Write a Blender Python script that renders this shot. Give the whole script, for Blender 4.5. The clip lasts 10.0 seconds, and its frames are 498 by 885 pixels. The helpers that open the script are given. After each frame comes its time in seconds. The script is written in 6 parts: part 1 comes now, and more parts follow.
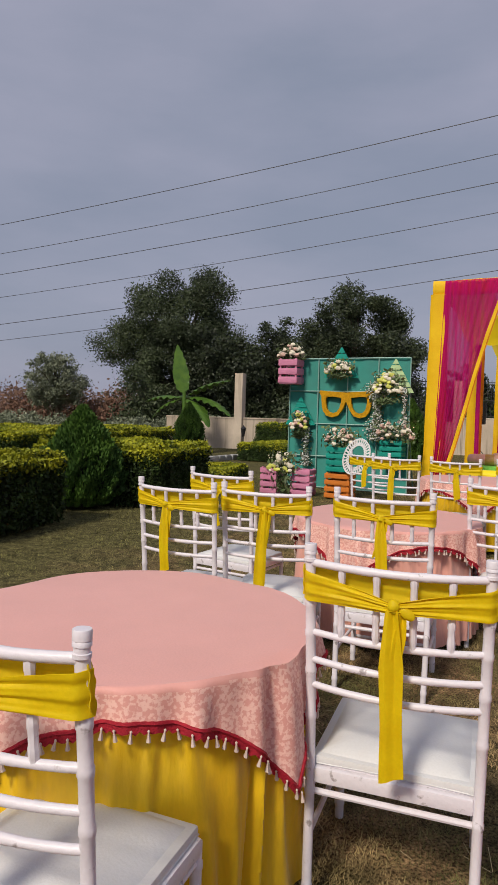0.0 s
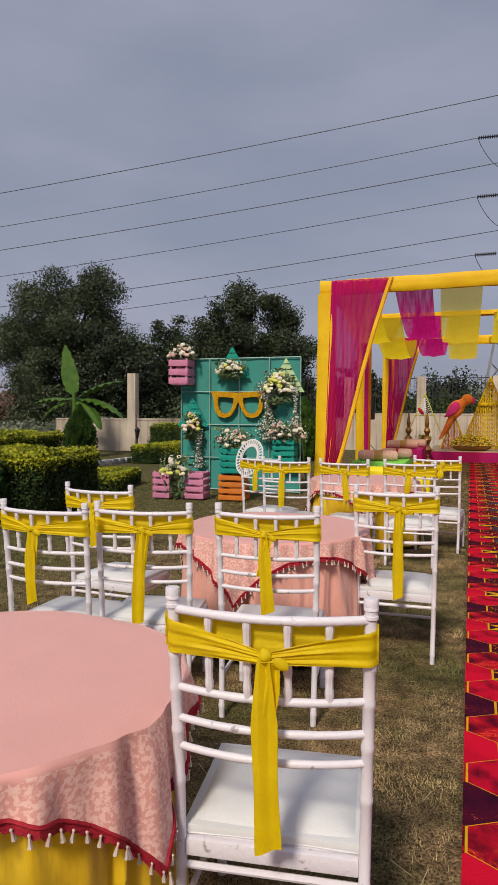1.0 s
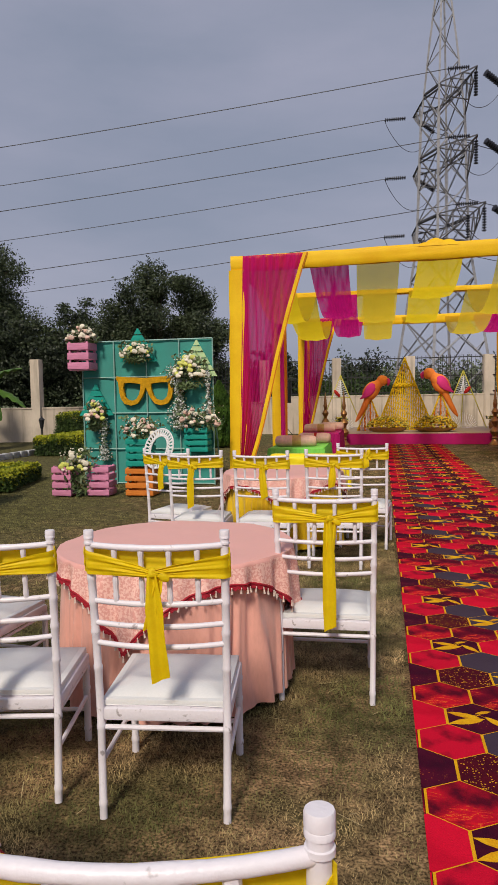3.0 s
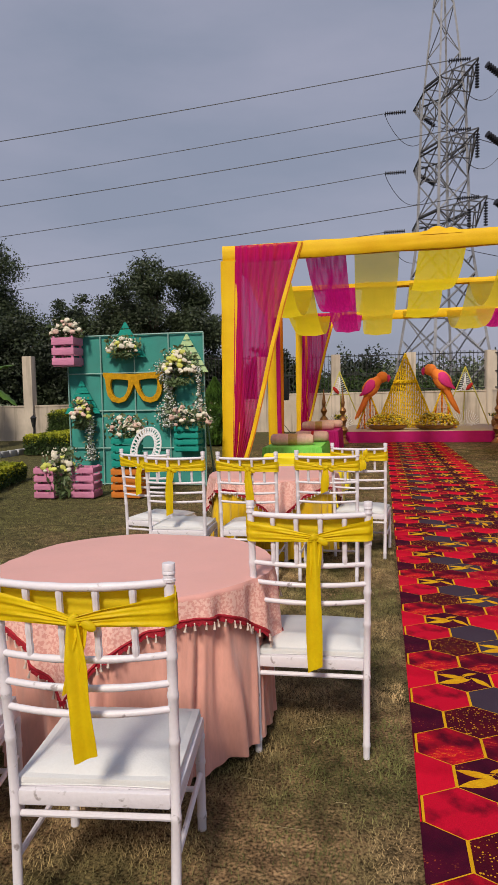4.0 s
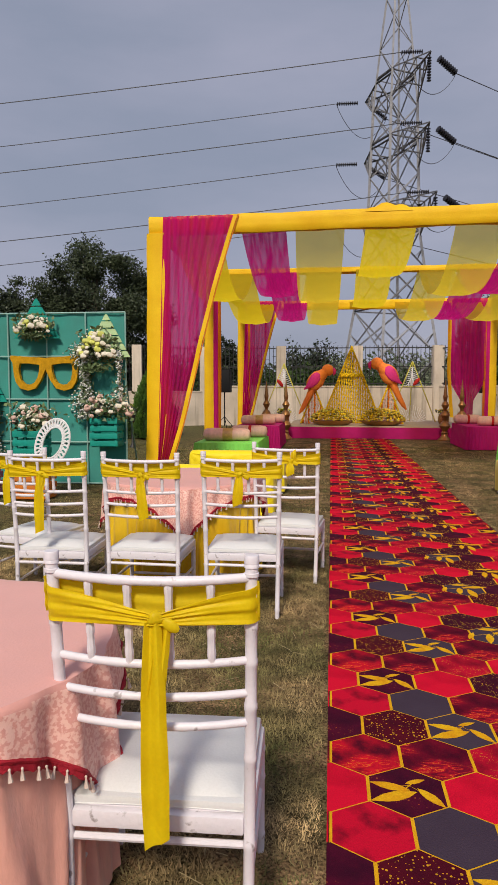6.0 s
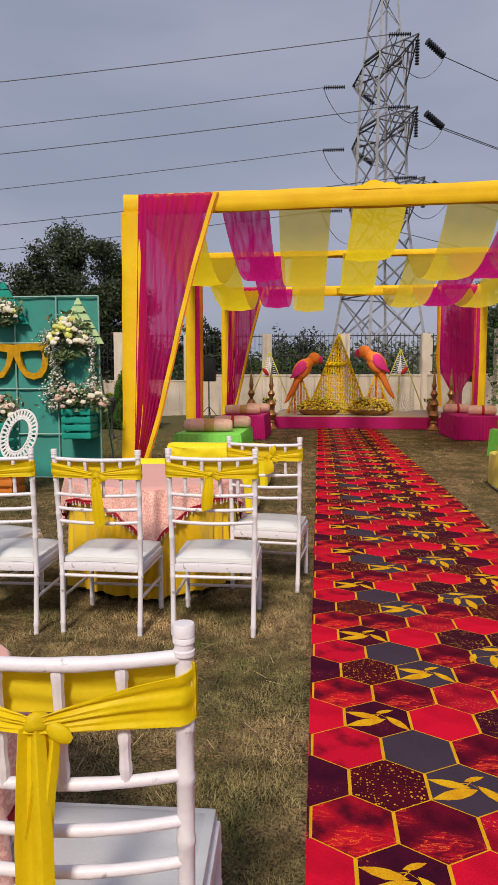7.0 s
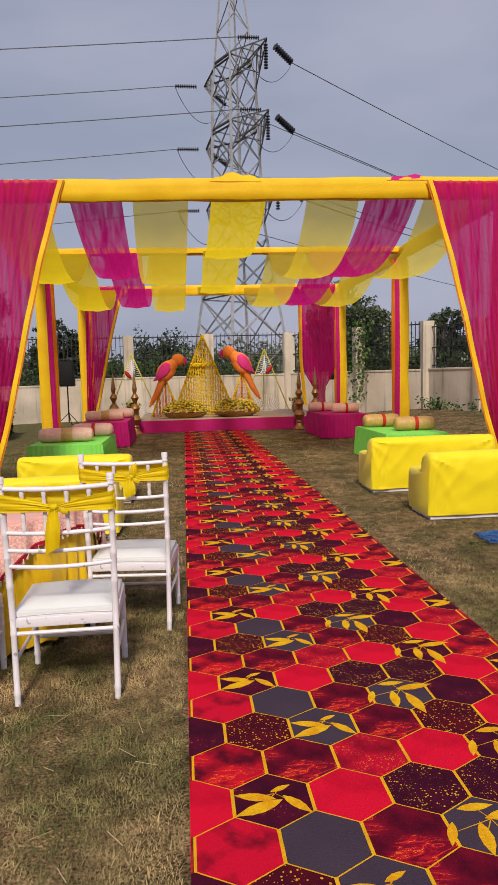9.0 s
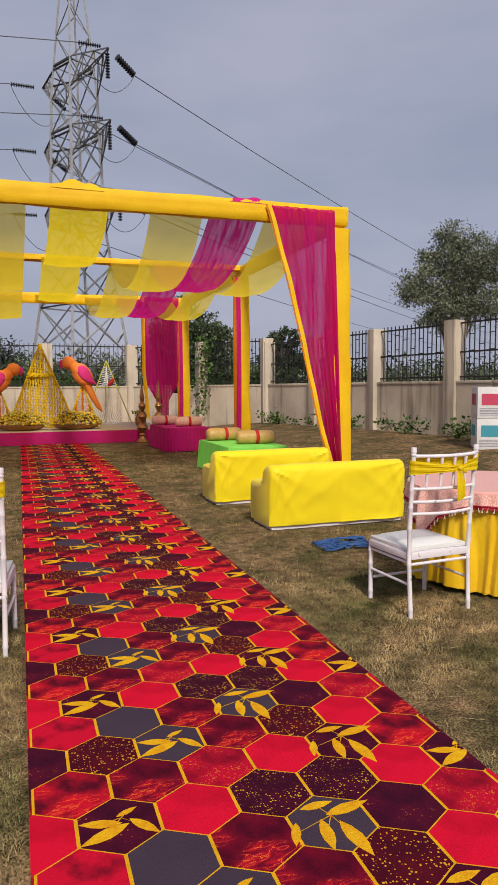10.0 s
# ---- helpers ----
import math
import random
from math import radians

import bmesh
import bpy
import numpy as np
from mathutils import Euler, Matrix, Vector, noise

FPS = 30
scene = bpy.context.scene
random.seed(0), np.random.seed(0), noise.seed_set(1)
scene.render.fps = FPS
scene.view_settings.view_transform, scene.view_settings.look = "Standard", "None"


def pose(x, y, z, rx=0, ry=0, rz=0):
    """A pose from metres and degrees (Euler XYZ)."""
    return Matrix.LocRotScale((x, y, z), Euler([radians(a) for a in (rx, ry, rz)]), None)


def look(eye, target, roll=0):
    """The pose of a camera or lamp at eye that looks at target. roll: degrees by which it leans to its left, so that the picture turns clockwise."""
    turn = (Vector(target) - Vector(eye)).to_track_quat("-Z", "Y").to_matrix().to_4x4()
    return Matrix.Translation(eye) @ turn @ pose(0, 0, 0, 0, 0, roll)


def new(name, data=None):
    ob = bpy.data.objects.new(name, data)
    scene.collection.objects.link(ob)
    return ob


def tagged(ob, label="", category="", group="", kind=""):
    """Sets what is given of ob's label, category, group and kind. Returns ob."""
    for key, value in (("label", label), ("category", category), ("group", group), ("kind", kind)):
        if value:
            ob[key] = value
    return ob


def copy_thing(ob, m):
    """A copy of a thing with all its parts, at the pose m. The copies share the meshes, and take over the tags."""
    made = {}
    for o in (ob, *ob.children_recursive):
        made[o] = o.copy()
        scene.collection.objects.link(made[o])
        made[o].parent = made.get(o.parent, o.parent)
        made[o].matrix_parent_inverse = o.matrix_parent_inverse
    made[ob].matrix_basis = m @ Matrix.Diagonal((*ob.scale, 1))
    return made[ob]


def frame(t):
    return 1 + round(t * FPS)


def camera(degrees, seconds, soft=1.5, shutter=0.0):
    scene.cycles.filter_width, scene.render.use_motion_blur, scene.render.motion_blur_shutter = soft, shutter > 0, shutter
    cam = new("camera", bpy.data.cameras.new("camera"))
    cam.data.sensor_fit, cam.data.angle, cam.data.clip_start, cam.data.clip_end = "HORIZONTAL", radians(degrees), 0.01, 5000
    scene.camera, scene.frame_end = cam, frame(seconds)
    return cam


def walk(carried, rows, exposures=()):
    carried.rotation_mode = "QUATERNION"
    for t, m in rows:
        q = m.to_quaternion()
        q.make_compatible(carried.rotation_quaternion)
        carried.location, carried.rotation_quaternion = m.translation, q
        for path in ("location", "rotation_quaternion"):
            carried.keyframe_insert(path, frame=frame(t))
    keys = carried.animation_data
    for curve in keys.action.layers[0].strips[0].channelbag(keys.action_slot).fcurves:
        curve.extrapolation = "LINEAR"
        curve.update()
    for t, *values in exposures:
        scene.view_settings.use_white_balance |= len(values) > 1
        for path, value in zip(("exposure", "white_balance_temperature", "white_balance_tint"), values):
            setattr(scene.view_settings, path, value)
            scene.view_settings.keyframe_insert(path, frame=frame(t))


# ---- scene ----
# The camera and its walk.
cam = camera(41.2, 10.0)
PATH = [
    (0, (-0.011, 1.786, 1.298), (-0.926, 3.563, 1.216), 1.7),
    (0.5, (-0.011, 1.874, 1.329), (-0.758, 3.727, 1.244), 1.3),
    (1, (-0.007, 2.018, 1.362), (-0.64, 3.914, 1.279), 0.3),
    (1.5, (-0.035, 2.175, 1.377), (-0.579, 4.097, 1.284), -0.6),
    (2, (-0.109, 2.381, 1.382), (-0.551, 4.328, 1.257), -0.7),
    (2.5, (-0.139, 2.577, 1.382), (-0.534, 4.534, 1.254), -0.9),
    (4, (-0.118, 3.293, 1.368), (-0.513, 5.249, 1.23), -1.1),
    (4.5, (-0.083, 3.548, 1.348), (-0.488, 5.502, 1.215), -1.0),
    (5, (-0.026, 3.761, 1.347), (-0.401, 5.718, 1.178), -0.3),
    (5.5, (-0.019, 4.062, 1.337), (-0.301, 6.036, 1.183), 0.1),
    (7, (0.014, 4.826, 1.322), (-0.193, 6.806, 1.129), -0.0),
    (7.5, (-0.004, 5.027, 1.333), (-0.123, 7.013, 1.123), -0.1),
    (8, (0.03, 5.2, 1.339), (-0.037, 7.187, 1.114), -0.4),
    (8.5, (0.056, 5.3, 1.338), (0.043, 7.289, 1.129), -0.5),
    (9, (0.019, 5.341, 1.346), (0.209, 7.323, 1.151), -1.5),
    (9.5, (-0.002, 5.355, 1.35), (0.367, 7.313, 1.176), -1.0),
    (10, (0.006, 5.339, 1.351), (0.657, 7.223, 1.188), -0.4),
]
walk(cam, [(t, look(eye, target, roll)) for t, eye, target, roll in PATH], exposures=[(0, 0.12), (2.5, 0.14), (5.5, 0.20), (7.5, 0.30), (10, 0.36)])


# World, sun and exposure.
SUN_ELEV, SUN_AZ = 43.0, 185.0
world = bpy.data.worlds.new("world")
scene.world = world
world.use_nodes = True
wn, wl = world.node_tree.nodes, world.node_tree.links
wn.clear()
w_out = wn.new("ShaderNodeOutputWorld")
w_bg = wn.new("ShaderNodeBackground")
w_sky = wn.new("ShaderNodeTexSky")
w_sky.sky_type = "NISHITA"
w_sky.sun_disc = False
w_sky.sun_elevation, w_sky.sun_rotation = radians(SUN_ELEV), radians(SUN_AZ)
w_sky.air_density, w_sky.dust_density, w_sky.ozone_density = 1.2, 3.5, 2.0
w_gain = wn.new("ShaderNodeVectorMath")
w_gain.operation = "SCALE"
w_gain.inputs["Scale"].default_value = 0.07
wl.new(w_sky.outputs[0], w_gain.inputs[0])
w_co = wn.new("ShaderNodeTexCoord")
w_map = wn.new("ShaderNodeMapping")
w_map.inputs["Scale"].default_value = (1.0, 1.0, 3.2)
w_map.inputs["Rotation"].default_value = (0.25, -0.2, 0.4)
wl.new(w_co.outputs["Generated"], w_map.inputs[0])
w_noise = wn.new("ShaderNodeTexNoise")
w_noise.inputs["Scale"].default_value = 2.1
w_noise.inputs["Detail"].default_value = 7
w_noise.inputs["Roughness"].default_value = 0.5
wl.new(w_map.outputs[0], w_noise.inputs["Vector"])
w_ramp = wn.new("ShaderNodeValToRGB")
w_ramp.color_ramp.elements[0].position, w_ramp.color_ramp.elements[0].color = 0.36, (0.255, 0.282, 0.372, 1)
w_ramp.color_ramp.elements[1].position, w_ramp.color_ramp.elements[1].color = 0.66, (0.345, 0.352, 0.45, 1)
wl.new(w_noise.outputs["Fac"], w_ramp.inputs[0])
w_mix = wn.new("ShaderNodeMix")
w_mix.data_type = "RGBA"
w_mix.inputs["Factor"].default_value = 0.86
wl.new(w_gain.outputs[0], w_mix.inputs[6])
wl.new(w_ramp.outputs[0], w_mix.inputs[7])
wl.new(w_mix.outputs[2], w_bg.inputs[0])
w_bg.inputs[1].default_value = 1.0
wl.new(w_bg.outputs[0], w_out.inputs[0])

sun_data = bpy.data.lights.new("sun", "SUN")
sun_data.energy, sun_data.angle, sun_data.color = 2.85, radians(10), (1.0, 0.90, 0.76)
sun = new("sun", sun_data)
sun_dir = Vector((math.sin(radians(SUN_AZ)) * math.cos(radians(SUN_ELEV)), math.cos(radians(SUN_AZ)) * math.cos(radians(SUN_ELEV)), math.sin(radians(SUN_ELEV))))
sun.matrix_world = look(sun_dir * 60, (0, 0, 0))

# Materials.
def mat(name, color, rough=0.6, var=0.25, scale=6.0, fine=60.0, bump=0.1, metal=0.0, color2=None, spread=0.0, sheer=0.0, stretch=(1, 1, 1), sheen=0.0, edge=(0.3, 0.7), spec=0.5, pleat=0.0, thru=0.55):
    """A surface with two scales of variation. color2: the second tone; spread: variation from object to object; sheer: how much light passes a thin cloth."""
    m = bpy.data.materials.new(name)
    m.use_nodes = True
    n, l = m.node_tree.nodes, m.node_tree.links
    b = n["Principled BSDF"]
    b.inputs["Roughness"].default_value, b.inputs["Metallic"].default_value = rough, metal
    b.inputs["Specular IOR Level"].default_value = spec
    b.inputs["Sheen Weight"].default_value = sheen
    co = n.new("ShaderNodeTexCoord")
    mp = n.new("ShaderNodeMapping")
    mp.inputs["Scale"].default_value = stretch
    l.new(co.outputs["Object"], mp.inputs[0])
    big = n.new("ShaderNodeTexNoise")
    big.inputs["Scale"].default_value, big.inputs["Detail"].default_value = scale, 5
    small = n.new("ShaderNodeTexNoise")
    small.inputs["Scale"].default_value, small.inputs["Detail"].default_value = fine, 3
    l.new(mp.outputs[0], big.inputs["Vector"])
    l.new(mp.outputs[0], small.inputs["Vector"])
    ramp = n.new("ShaderNodeValToRGB")
    c2 = color2 or [c * (1 - var) for c in color]
    ramp.color_ramp.elements[0].position, ramp.color_ramp.elements[0].color = edge[0], (*c2, 1)
    ramp.color_ramp.elements[1].position, ramp.color_ramp.elements[1].color = edge[1], (*color, 1)
    l.new(big.outputs["Fac"], ramp.inputs[0])
    hsv = n.new("ShaderNodeHueSaturation")
    l.new(ramp.outputs[0], hsv.inputs["Color"])
    val = n.new("ShaderNodeMapRange")
    val.inputs["To Min"].default_value, val.inputs["To Max"].default_value = 1 - var * 0.7, 1 + var * 0.7
    l.new(small.outputs["Fac"], val.inputs[0])
    last = val.outputs[0]
    if spread:
        info = n.new("ShaderNodeObjectInfo")
        geo = n.new("ShaderNodeNewGeometry")
        both = n.new("ShaderNodeMath")
        both.operation = "ADD"
        l.new(info.outputs["Random"], both.inputs[0])
        l.new(geo.outputs["Random Per Island"], both.inputs[1])
        sp = n.new("ShaderNodeMapRange")
        sp.inputs["From Max"].default_value = 2.0
        sp.inputs["To Min"].default_value, sp.inputs["To Max"].default_value = 1 - spread, 1 + spread
        l.new(both.outputs[0], sp.inputs[0])
        mul = n.new("ShaderNodeMath")
        mul.operation = "MULTIPLY"
        l.new(last, mul.inputs[0])
        l.new(sp.outputs[0], mul.inputs[1])
        last = mul.outputs[0]
    l.new(last, hsv.inputs["Value"])
    l.new(hsv.outputs[0], b.inputs["Base Color"])
    if bump:
        bp = n.new("ShaderNodeBump")
        bp.inputs["Strength"].default_value, bp.inputs["Distance"].default_value = bump, 0.01
        l.new(small.outputs["Fac"], bp.inputs["Height"])
        l.new(bp.outputs[0], b.inputs["Normal"])
    if sheer:
        out = n["Material Output"]
        tl = n.new("ShaderNodeBsdfTranslucent")
        tp = n.new("ShaderNodeBsdfTransparent")
        tp.inputs[0].default_value = (*[0.45 + 0.55 * c for c in color], 1)
        m1, m2 = n.new("ShaderNodeMixShader"), n.new("ShaderNodeMixShader")
        m1.inputs[0].default_value, m2.inputs[0].default_value = thru, sheer
        if pleat:
            pm = n.new("ShaderNodeMapping")
            pm.inputs["Scale"].default_value = (9.0, 1.0, 0.22)
            pn = n.new("ShaderNodeTexNoise")
            pn.inputs["Scale"].default_value, pn.inputs["Detail"].default_value = 2.4, 3
            pr = n.new("ShaderNodeMapRange")
            pr.inputs["From Min"].default_value, pr.inputs["From Max"].default_value = 0.34, 0.66
            pr.inputs["To Min"].default_value, pr.inputs["To Max"].default_value = max(0.0, sheer - pleat), sheer + pleat
            l.new(co.outputs["Object"], pm.inputs[0])
            l.new(pm.outputs[0], pn.inputs["Vector"])
            l.new(pn.outputs["Fac"], pr.inputs[0])
            l.new(pr.outputs[0], m2.inputs[0])
        l.new(hsv.outputs[0], tl.inputs[0])
        l.new(b.outputs[0], m1.inputs[1])
        l.new(tl.outputs[0], m1.inputs[2])
        l.new(m1.outputs[0], m2.inputs[1])
        l.new(tp.outputs[0], m2.inputs[2])
        l.new(m2.outputs[0], out.inputs[0])
    return m


M_GROUND = mat("lawn_soil", (0.185, 0.118, 0.062), 0.95, 1.1, 2.6, 26, 1.0, color2=(0.085, 0.068, 0.030), spec=0.1, edge=(0.38, 0.62))
M_BLADE = mat("grass_blades", (0.37, 0.262, 0.130), 0.8, 0.6, 1.5, 7, 0.0, color2=(0.105, 0.106, 0.036), spread=0.95, spec=0.15, edge=(0.40, 0.62))
M_STRAW = mat("dry_straw", (0.52, 0.42, 0.23), 0.8, 0.2, 3, 30, 0.0, spread=0.3, spec=0.2)
M_CHAIR = mat("white_paint", (0.74, 0.70, 0.75), 0.40, 0.08, 30, 90, 0.15, color2=(0.34, 0.30, 0.31), edge=(0.27, 0.34))
M_CUSHION = mat("white_leatherette", (0.70, 0.70, 0.70), 0.45, 0.08, 7, 160, 0.12)
M_SASH = mat("yellow_satin", (0.90, 0.72, 0.012), 0.45, 0.10, 14, 120, 0.12, color2=(0.82, 0.61, 0.008), sheer=0.01, thru=0.36, spec=0.22)
M_WRAP = mat("yellow_satin_single", (0.92, 0.76, 0.03), 0.5, 0.08, 14, 120, 0.12, sheer=0.06, thru=0.5, spec=0.2)
M_LACE = mat("pink_brocade_lace", (0.84, 0.53, 0.46), 0.5, 0.06, 95, 170, 0.12, color2=(0.71, 0.345, 0.30), edge=(0.46, 0.54), spec=0.3)
M_PINK = mat("pink_satin", (0.77, 0.385, 0.340), 0.48, 0.07, 5, 150, 0.1, sheen=0.2, spec=0.22)
M_ROSE = mat("rose_skirt", (0.80, 0.40, 0.325), 0.34, 0.16, 7, 90, 0.15, stretch=(1, 1, 0.3), sheen=0.2, spec=0.4)
M_YSKIRT = mat("yellow_skirt", (0.82, 0.54, 0.012), 0.33, 0.16, 7, 90, 0.15, color2=(0.70, 0.41, 0.006), stretch=(1, 1, 0.3), sheen=0.2, spec=0.4)
M_TRIM = mat("red_trim", (0.40, 0.018, 0.035), 0.7, 0.3, 60, 200, 0.4, spec=0.22)
M_TASSEL = mat("cream_tassel", (0.72, 0.58, 0.50), 0.7, 0.2, 60, 300, 0.3)
M_POSTY = mat("yellow_drape", (0.82, 0.52, 0.010), 0.6, 0.12, 3, 60, 0.2, color2=(0.74, 0.42, 0.006), spec=0.22)
M_SHEERY = mat("yellow_sheer", (0.90, 0.68, 0.02), 0.6, 0.08, 3, 120, 0.05, sheer=0.14, spec=0.22, thru=0.72)
M_SHEERY2 = mat("pale_yellow_sheer", (0.90, 0.70, 0.05), 0.6, 0.08, 3, 120, 0.05, sheer=0.36, spec=0.22, thru=0.74)
M_SHEERM = mat("magenta_sheer", (0.70, 0.010, 0.25), 0.6, 0.15, 5, 120, 0.05, sheer=0.20, stretch=(1, 1, 0.15), spec=0.2, pleat=0.20)
M_MAGENTA = mat("magenta_cloth", (0.50, 0.010, 0.17), 0.6, 0.15, 6, 120, 0.15, spec=0.22)
M_ORANGEBAND = mat("orange_drape", (0.62, 0.19, 0.008), 0.6, 0.15, 6, 90, 0.15, spec=0.22)
M_SOFA = mat("yellow_stretch_cover", (0.85, 0.67, 0.010), 0.5, 0.06, 4, 140, 0.1, sheen=0.2, spec=0.22)
M_GREEN = mat("lime_skirt", (0.23, 0.70, 0.11), 0.6, 0.12, 6, 120, 0.15, spec=0.22)
M_BOLSTER = mat("gold_brocade", (0.55, 0.34, 0.10), 0.45, 0.25, 18, 160, 0.2)
M_BOLSTERP = mat("pink_brocade", (0.74, 0.46, 0.36), 0.5, 0.2, 18, 160, 0.2)
M_RED = mat("red_band", (0.48, 0.02, 0.015), 0.6, 0.2, 20, 120, 0.2, spec=0.22)
M_TEALCLOTH = mat("teal_cloth", (0.048, 0.295, 0.25), 0.75, 0.16, 2.5, 120, 0.15, color2=(0.055, 0.235, 0.205), spec=0.22)
M_TEAL = mat("teal_painted_wood", (0.012, 0.31, 0.245), 0.55, 0.2, 6, 60, 0.3, stretch=(1, 6, 6), spread=0.12, spec=0.22)
M_CRATEP = mat("pink_painted_wood", (0.66, 0.25, 0.40), 0.6, 0.2, 6, 60, 0.3, stretch=(1, 6, 6), spread=0.12, spec=0.22)
M_CRATEO = mat("orange_painted_wood", (0.66, 0.20, 0.03), 0.6, 0.2, 6, 60, 0.3, stretch=(1, 6, 6), spread=0.12, spec=0.22)
M_PALEG = mat("pale_green_wood", (0.50, 0.68, 0.36), 0.6, 0.15, 6, 60, 0.3, stretch=(1, 6, 6), spread=0.1, spec=0.22)
M_MUSTARD = mat("mustard_felt", (0.66, 0.34, 0.008), 0.85, 0.3, 20, 240, 0.8, spec=0.22)
M_FRAMEW = mat("pale_metal", (0.24, 0.42, 0.38), 0.4, 0.1, 10, 80, 0.1)
M_WHITE = mat("white_fretwork", (0.75, 0.75, 0.76), 0.5, 0.06, 8, 80, 0.1)
M_WALL = mat("cream_wall", (0.62, 0.535, 0.44), 0.85, 0.12, 0.7, 22, 0.2, color2=(0.43, 0.355, 0.275), stretch=(1, 1, 0.4), spec=0.22)
M_IRON = mat("dark_iron", (0.018, 0.018, 0.020), 0.5, 0.3, 20, 90, 0.2)
M_STEEL = mat("galvanised_steel", (0.17, 0.17, 0.185), 0.6, 0.3, 4, 40, 0.1, color2=(0.10, 0.10, 0.11))
M_ZINC = mat("bright_galvanised_steel", (0.31, 0.31, 0.33), 0.55, 0.2, 3, 40, 0.1, color2=(0.21, 0.21, 0.23))
M_WIRE = mat("wire", (0.05, 0.05, 0.06), 0.6, 0.1, 4, 40, 0.0)
M_INSUL = mat("insulator", (0.022, 0.022, 0.03), 0.3, 0.2, 20, 60, 0.0)
M_BRASS = mat("aged_brass", (0.42, 0.225, 0.085), 0.36, 0.25, 12, 90, 0.15, metal=0.75)
M_BLACK = mat("black_plastic", (0.012, 0.012, 0.013), 0.6, 0.2, 20, 120, 0.2, spec=0.15)
M_BARK = mat("bark", (0.11, 0.085, 0.06), 0.9, 0.35, 9, 50, 0.9, stretch=(1, 1, 0.25))
M_LEAFD = mat("dark_foliage", (0.060, 0.080, 0.036), 0.5, 0.4, 0.5, 9, 0.0, color2=(0.026, 0.036, 0.019), spread=0.7, spec=0.3)
M_LEAFG = mat("grey_green_foliage", (0.21, 0.235, 0.15), 0.6, 0.35, 0.6, 9, 0.0, color2=(0.10, 0.12, 0.075), spread=0.5)
M_HEDGE = mat("hedge_leaves", (0.050, 0.085, 0.018), 0.55, 0.4, 2.0, 14, 0.0, color2=(0.022, 0.040, 0.011), spread=0.6, spec=0.22)
M_HEDGEY = mat("golden_hedge_leaves", (0.42, 0.41, 0.020), 0.55, 0.35, 3.0, 14, 0.0, color2=(0.10, 0.14, 0.014), spread=0.5, spec=0.22)
M_THUJA = mat("thuja_sprays", (0.075, 0.150, 0.022), 0.6, 0.4, 3, 20, 0.0, color2=(0.018, 0.045, 0.012), spread=0.5, spec=0.22)
M_BANANA = mat("banana_leaf", (0.12, 0.235, 0.026), 0.42, 0.35, 3, 40, 0.35, color2=(0.055, 0.13, 0.020), stretch=(1, 5, 1), sheer=0.01, thru=0.3)
M_SCRUB = mat("brown_scrub", (0.20, 0.105, 0.075), 0.9, 0.4, 0.8, 9, 0.0, color2=(0.11, 0.075, 0.05), spread=0.5, spec=0.22)
# Near-black filler colour: the shade deep between the leaves, painted in.
M_INNERSHADE = mat("inner_shade", (0.012, 0.018, 0.008), 0.95, 0.3, 4, 20, 0.2)
M_SOIL = mat("bed_soil", (0.065, 0.050, 0.032), 0.95, 0.35, 4, 50, 0.6)
M_KERB = mat("kerb_stone", (0.42, 0.42, 0.43), 0.8, 0.25, 9, 50, 0.3, spread=0.35)
M_FWHITE = mat("cream_petals", (0.78, 0.72, 0.58), 0.6, 0.15, 30, 120, 0.3, spread=0.15)
M_VINE = mat("white_vine_blossom", (0.76, 0.77, 0.74), 0.6, 0.15, 30, 120, 0.3, spread=0.15)
M_FPINK = mat("blush_petals", (0.72, 0.48, 0.40), 0.6, 0.2, 30, 120, 0.3, spread=0.2)
M_FLIME = mat("lime_petals", (0.62, 0.64, 0.14), 0.6, 0.2, 30, 120, 0.3, spread=0.2)
M_FYEL = mat("yellow_petals", (0.68, 0.62, 0.08), 0.6, 0.2, 30, 120, 0.3, spread=0.2)
M_FLEAF = mat("bouquet_leaves", (0.11, 0.16, 0.06), 0.55, 0.35, 8, 60, 0.0, spread=0.5)
M_MARI = mat("marigold_yellow", (0.88, 0.60, 0.012), 0.7, 0.25, 30, 120, 0.5, spread=0.2, spec=0.22)
M_MARIO = mat("marigold_orange", (0.75, 0.21, 0.010), 0.7, 0.25, 30, 120, 0.5, spread=0.2, spec=0.22)
M_TRAYF = mat("mixed_gold_flowers", (0.62, 0.42, 0.05), 0.7, 0.3, 12, 120, 0.4, color2=(0.25, 0.17, 0.02), spread=0.5, spec=0.22)
M_BIRDO = mat("orange_felt", (0.90, 0.26, 0.05), 0.8, 0.1, 9, 160, 0.4, spec=0.22)
M_BIRDM = mat("pink_felt", (0.72, 0.045, 0.26), 0.8, 0.1, 9, 160, 0.4, spec=0.22)
M_STAGE = mat("beige_stage_carpet", (0.52, 0.40, 0.28), 0.9, 0.15, 3, 120, 0.3, spec=0.22)
M_CARTON = mat("printed_carton", (0.72, 0.70, 0.72), 0.6, 0.1, 6, 50, 0.1)
M_CARTONT = mat("carton_teal", (0.05, 0.30, 0.40), 0.6, 0.1, 6, 50, 0.1)
M_CARTONR = mat("carton_red", (0.55, 0.05, 0.12), 0.6, 0.1, 6, 50, 0.1)
M_GREYP = mat("carton_grey_bar", (0.32, 0.32, 0.36), 0.6, 0.1, 6, 50, 0.1)
M_ROPE = mat("blue_net", (0.03, 0.10, 0.30), 0.7, 0.25, 20, 90, 0.3)
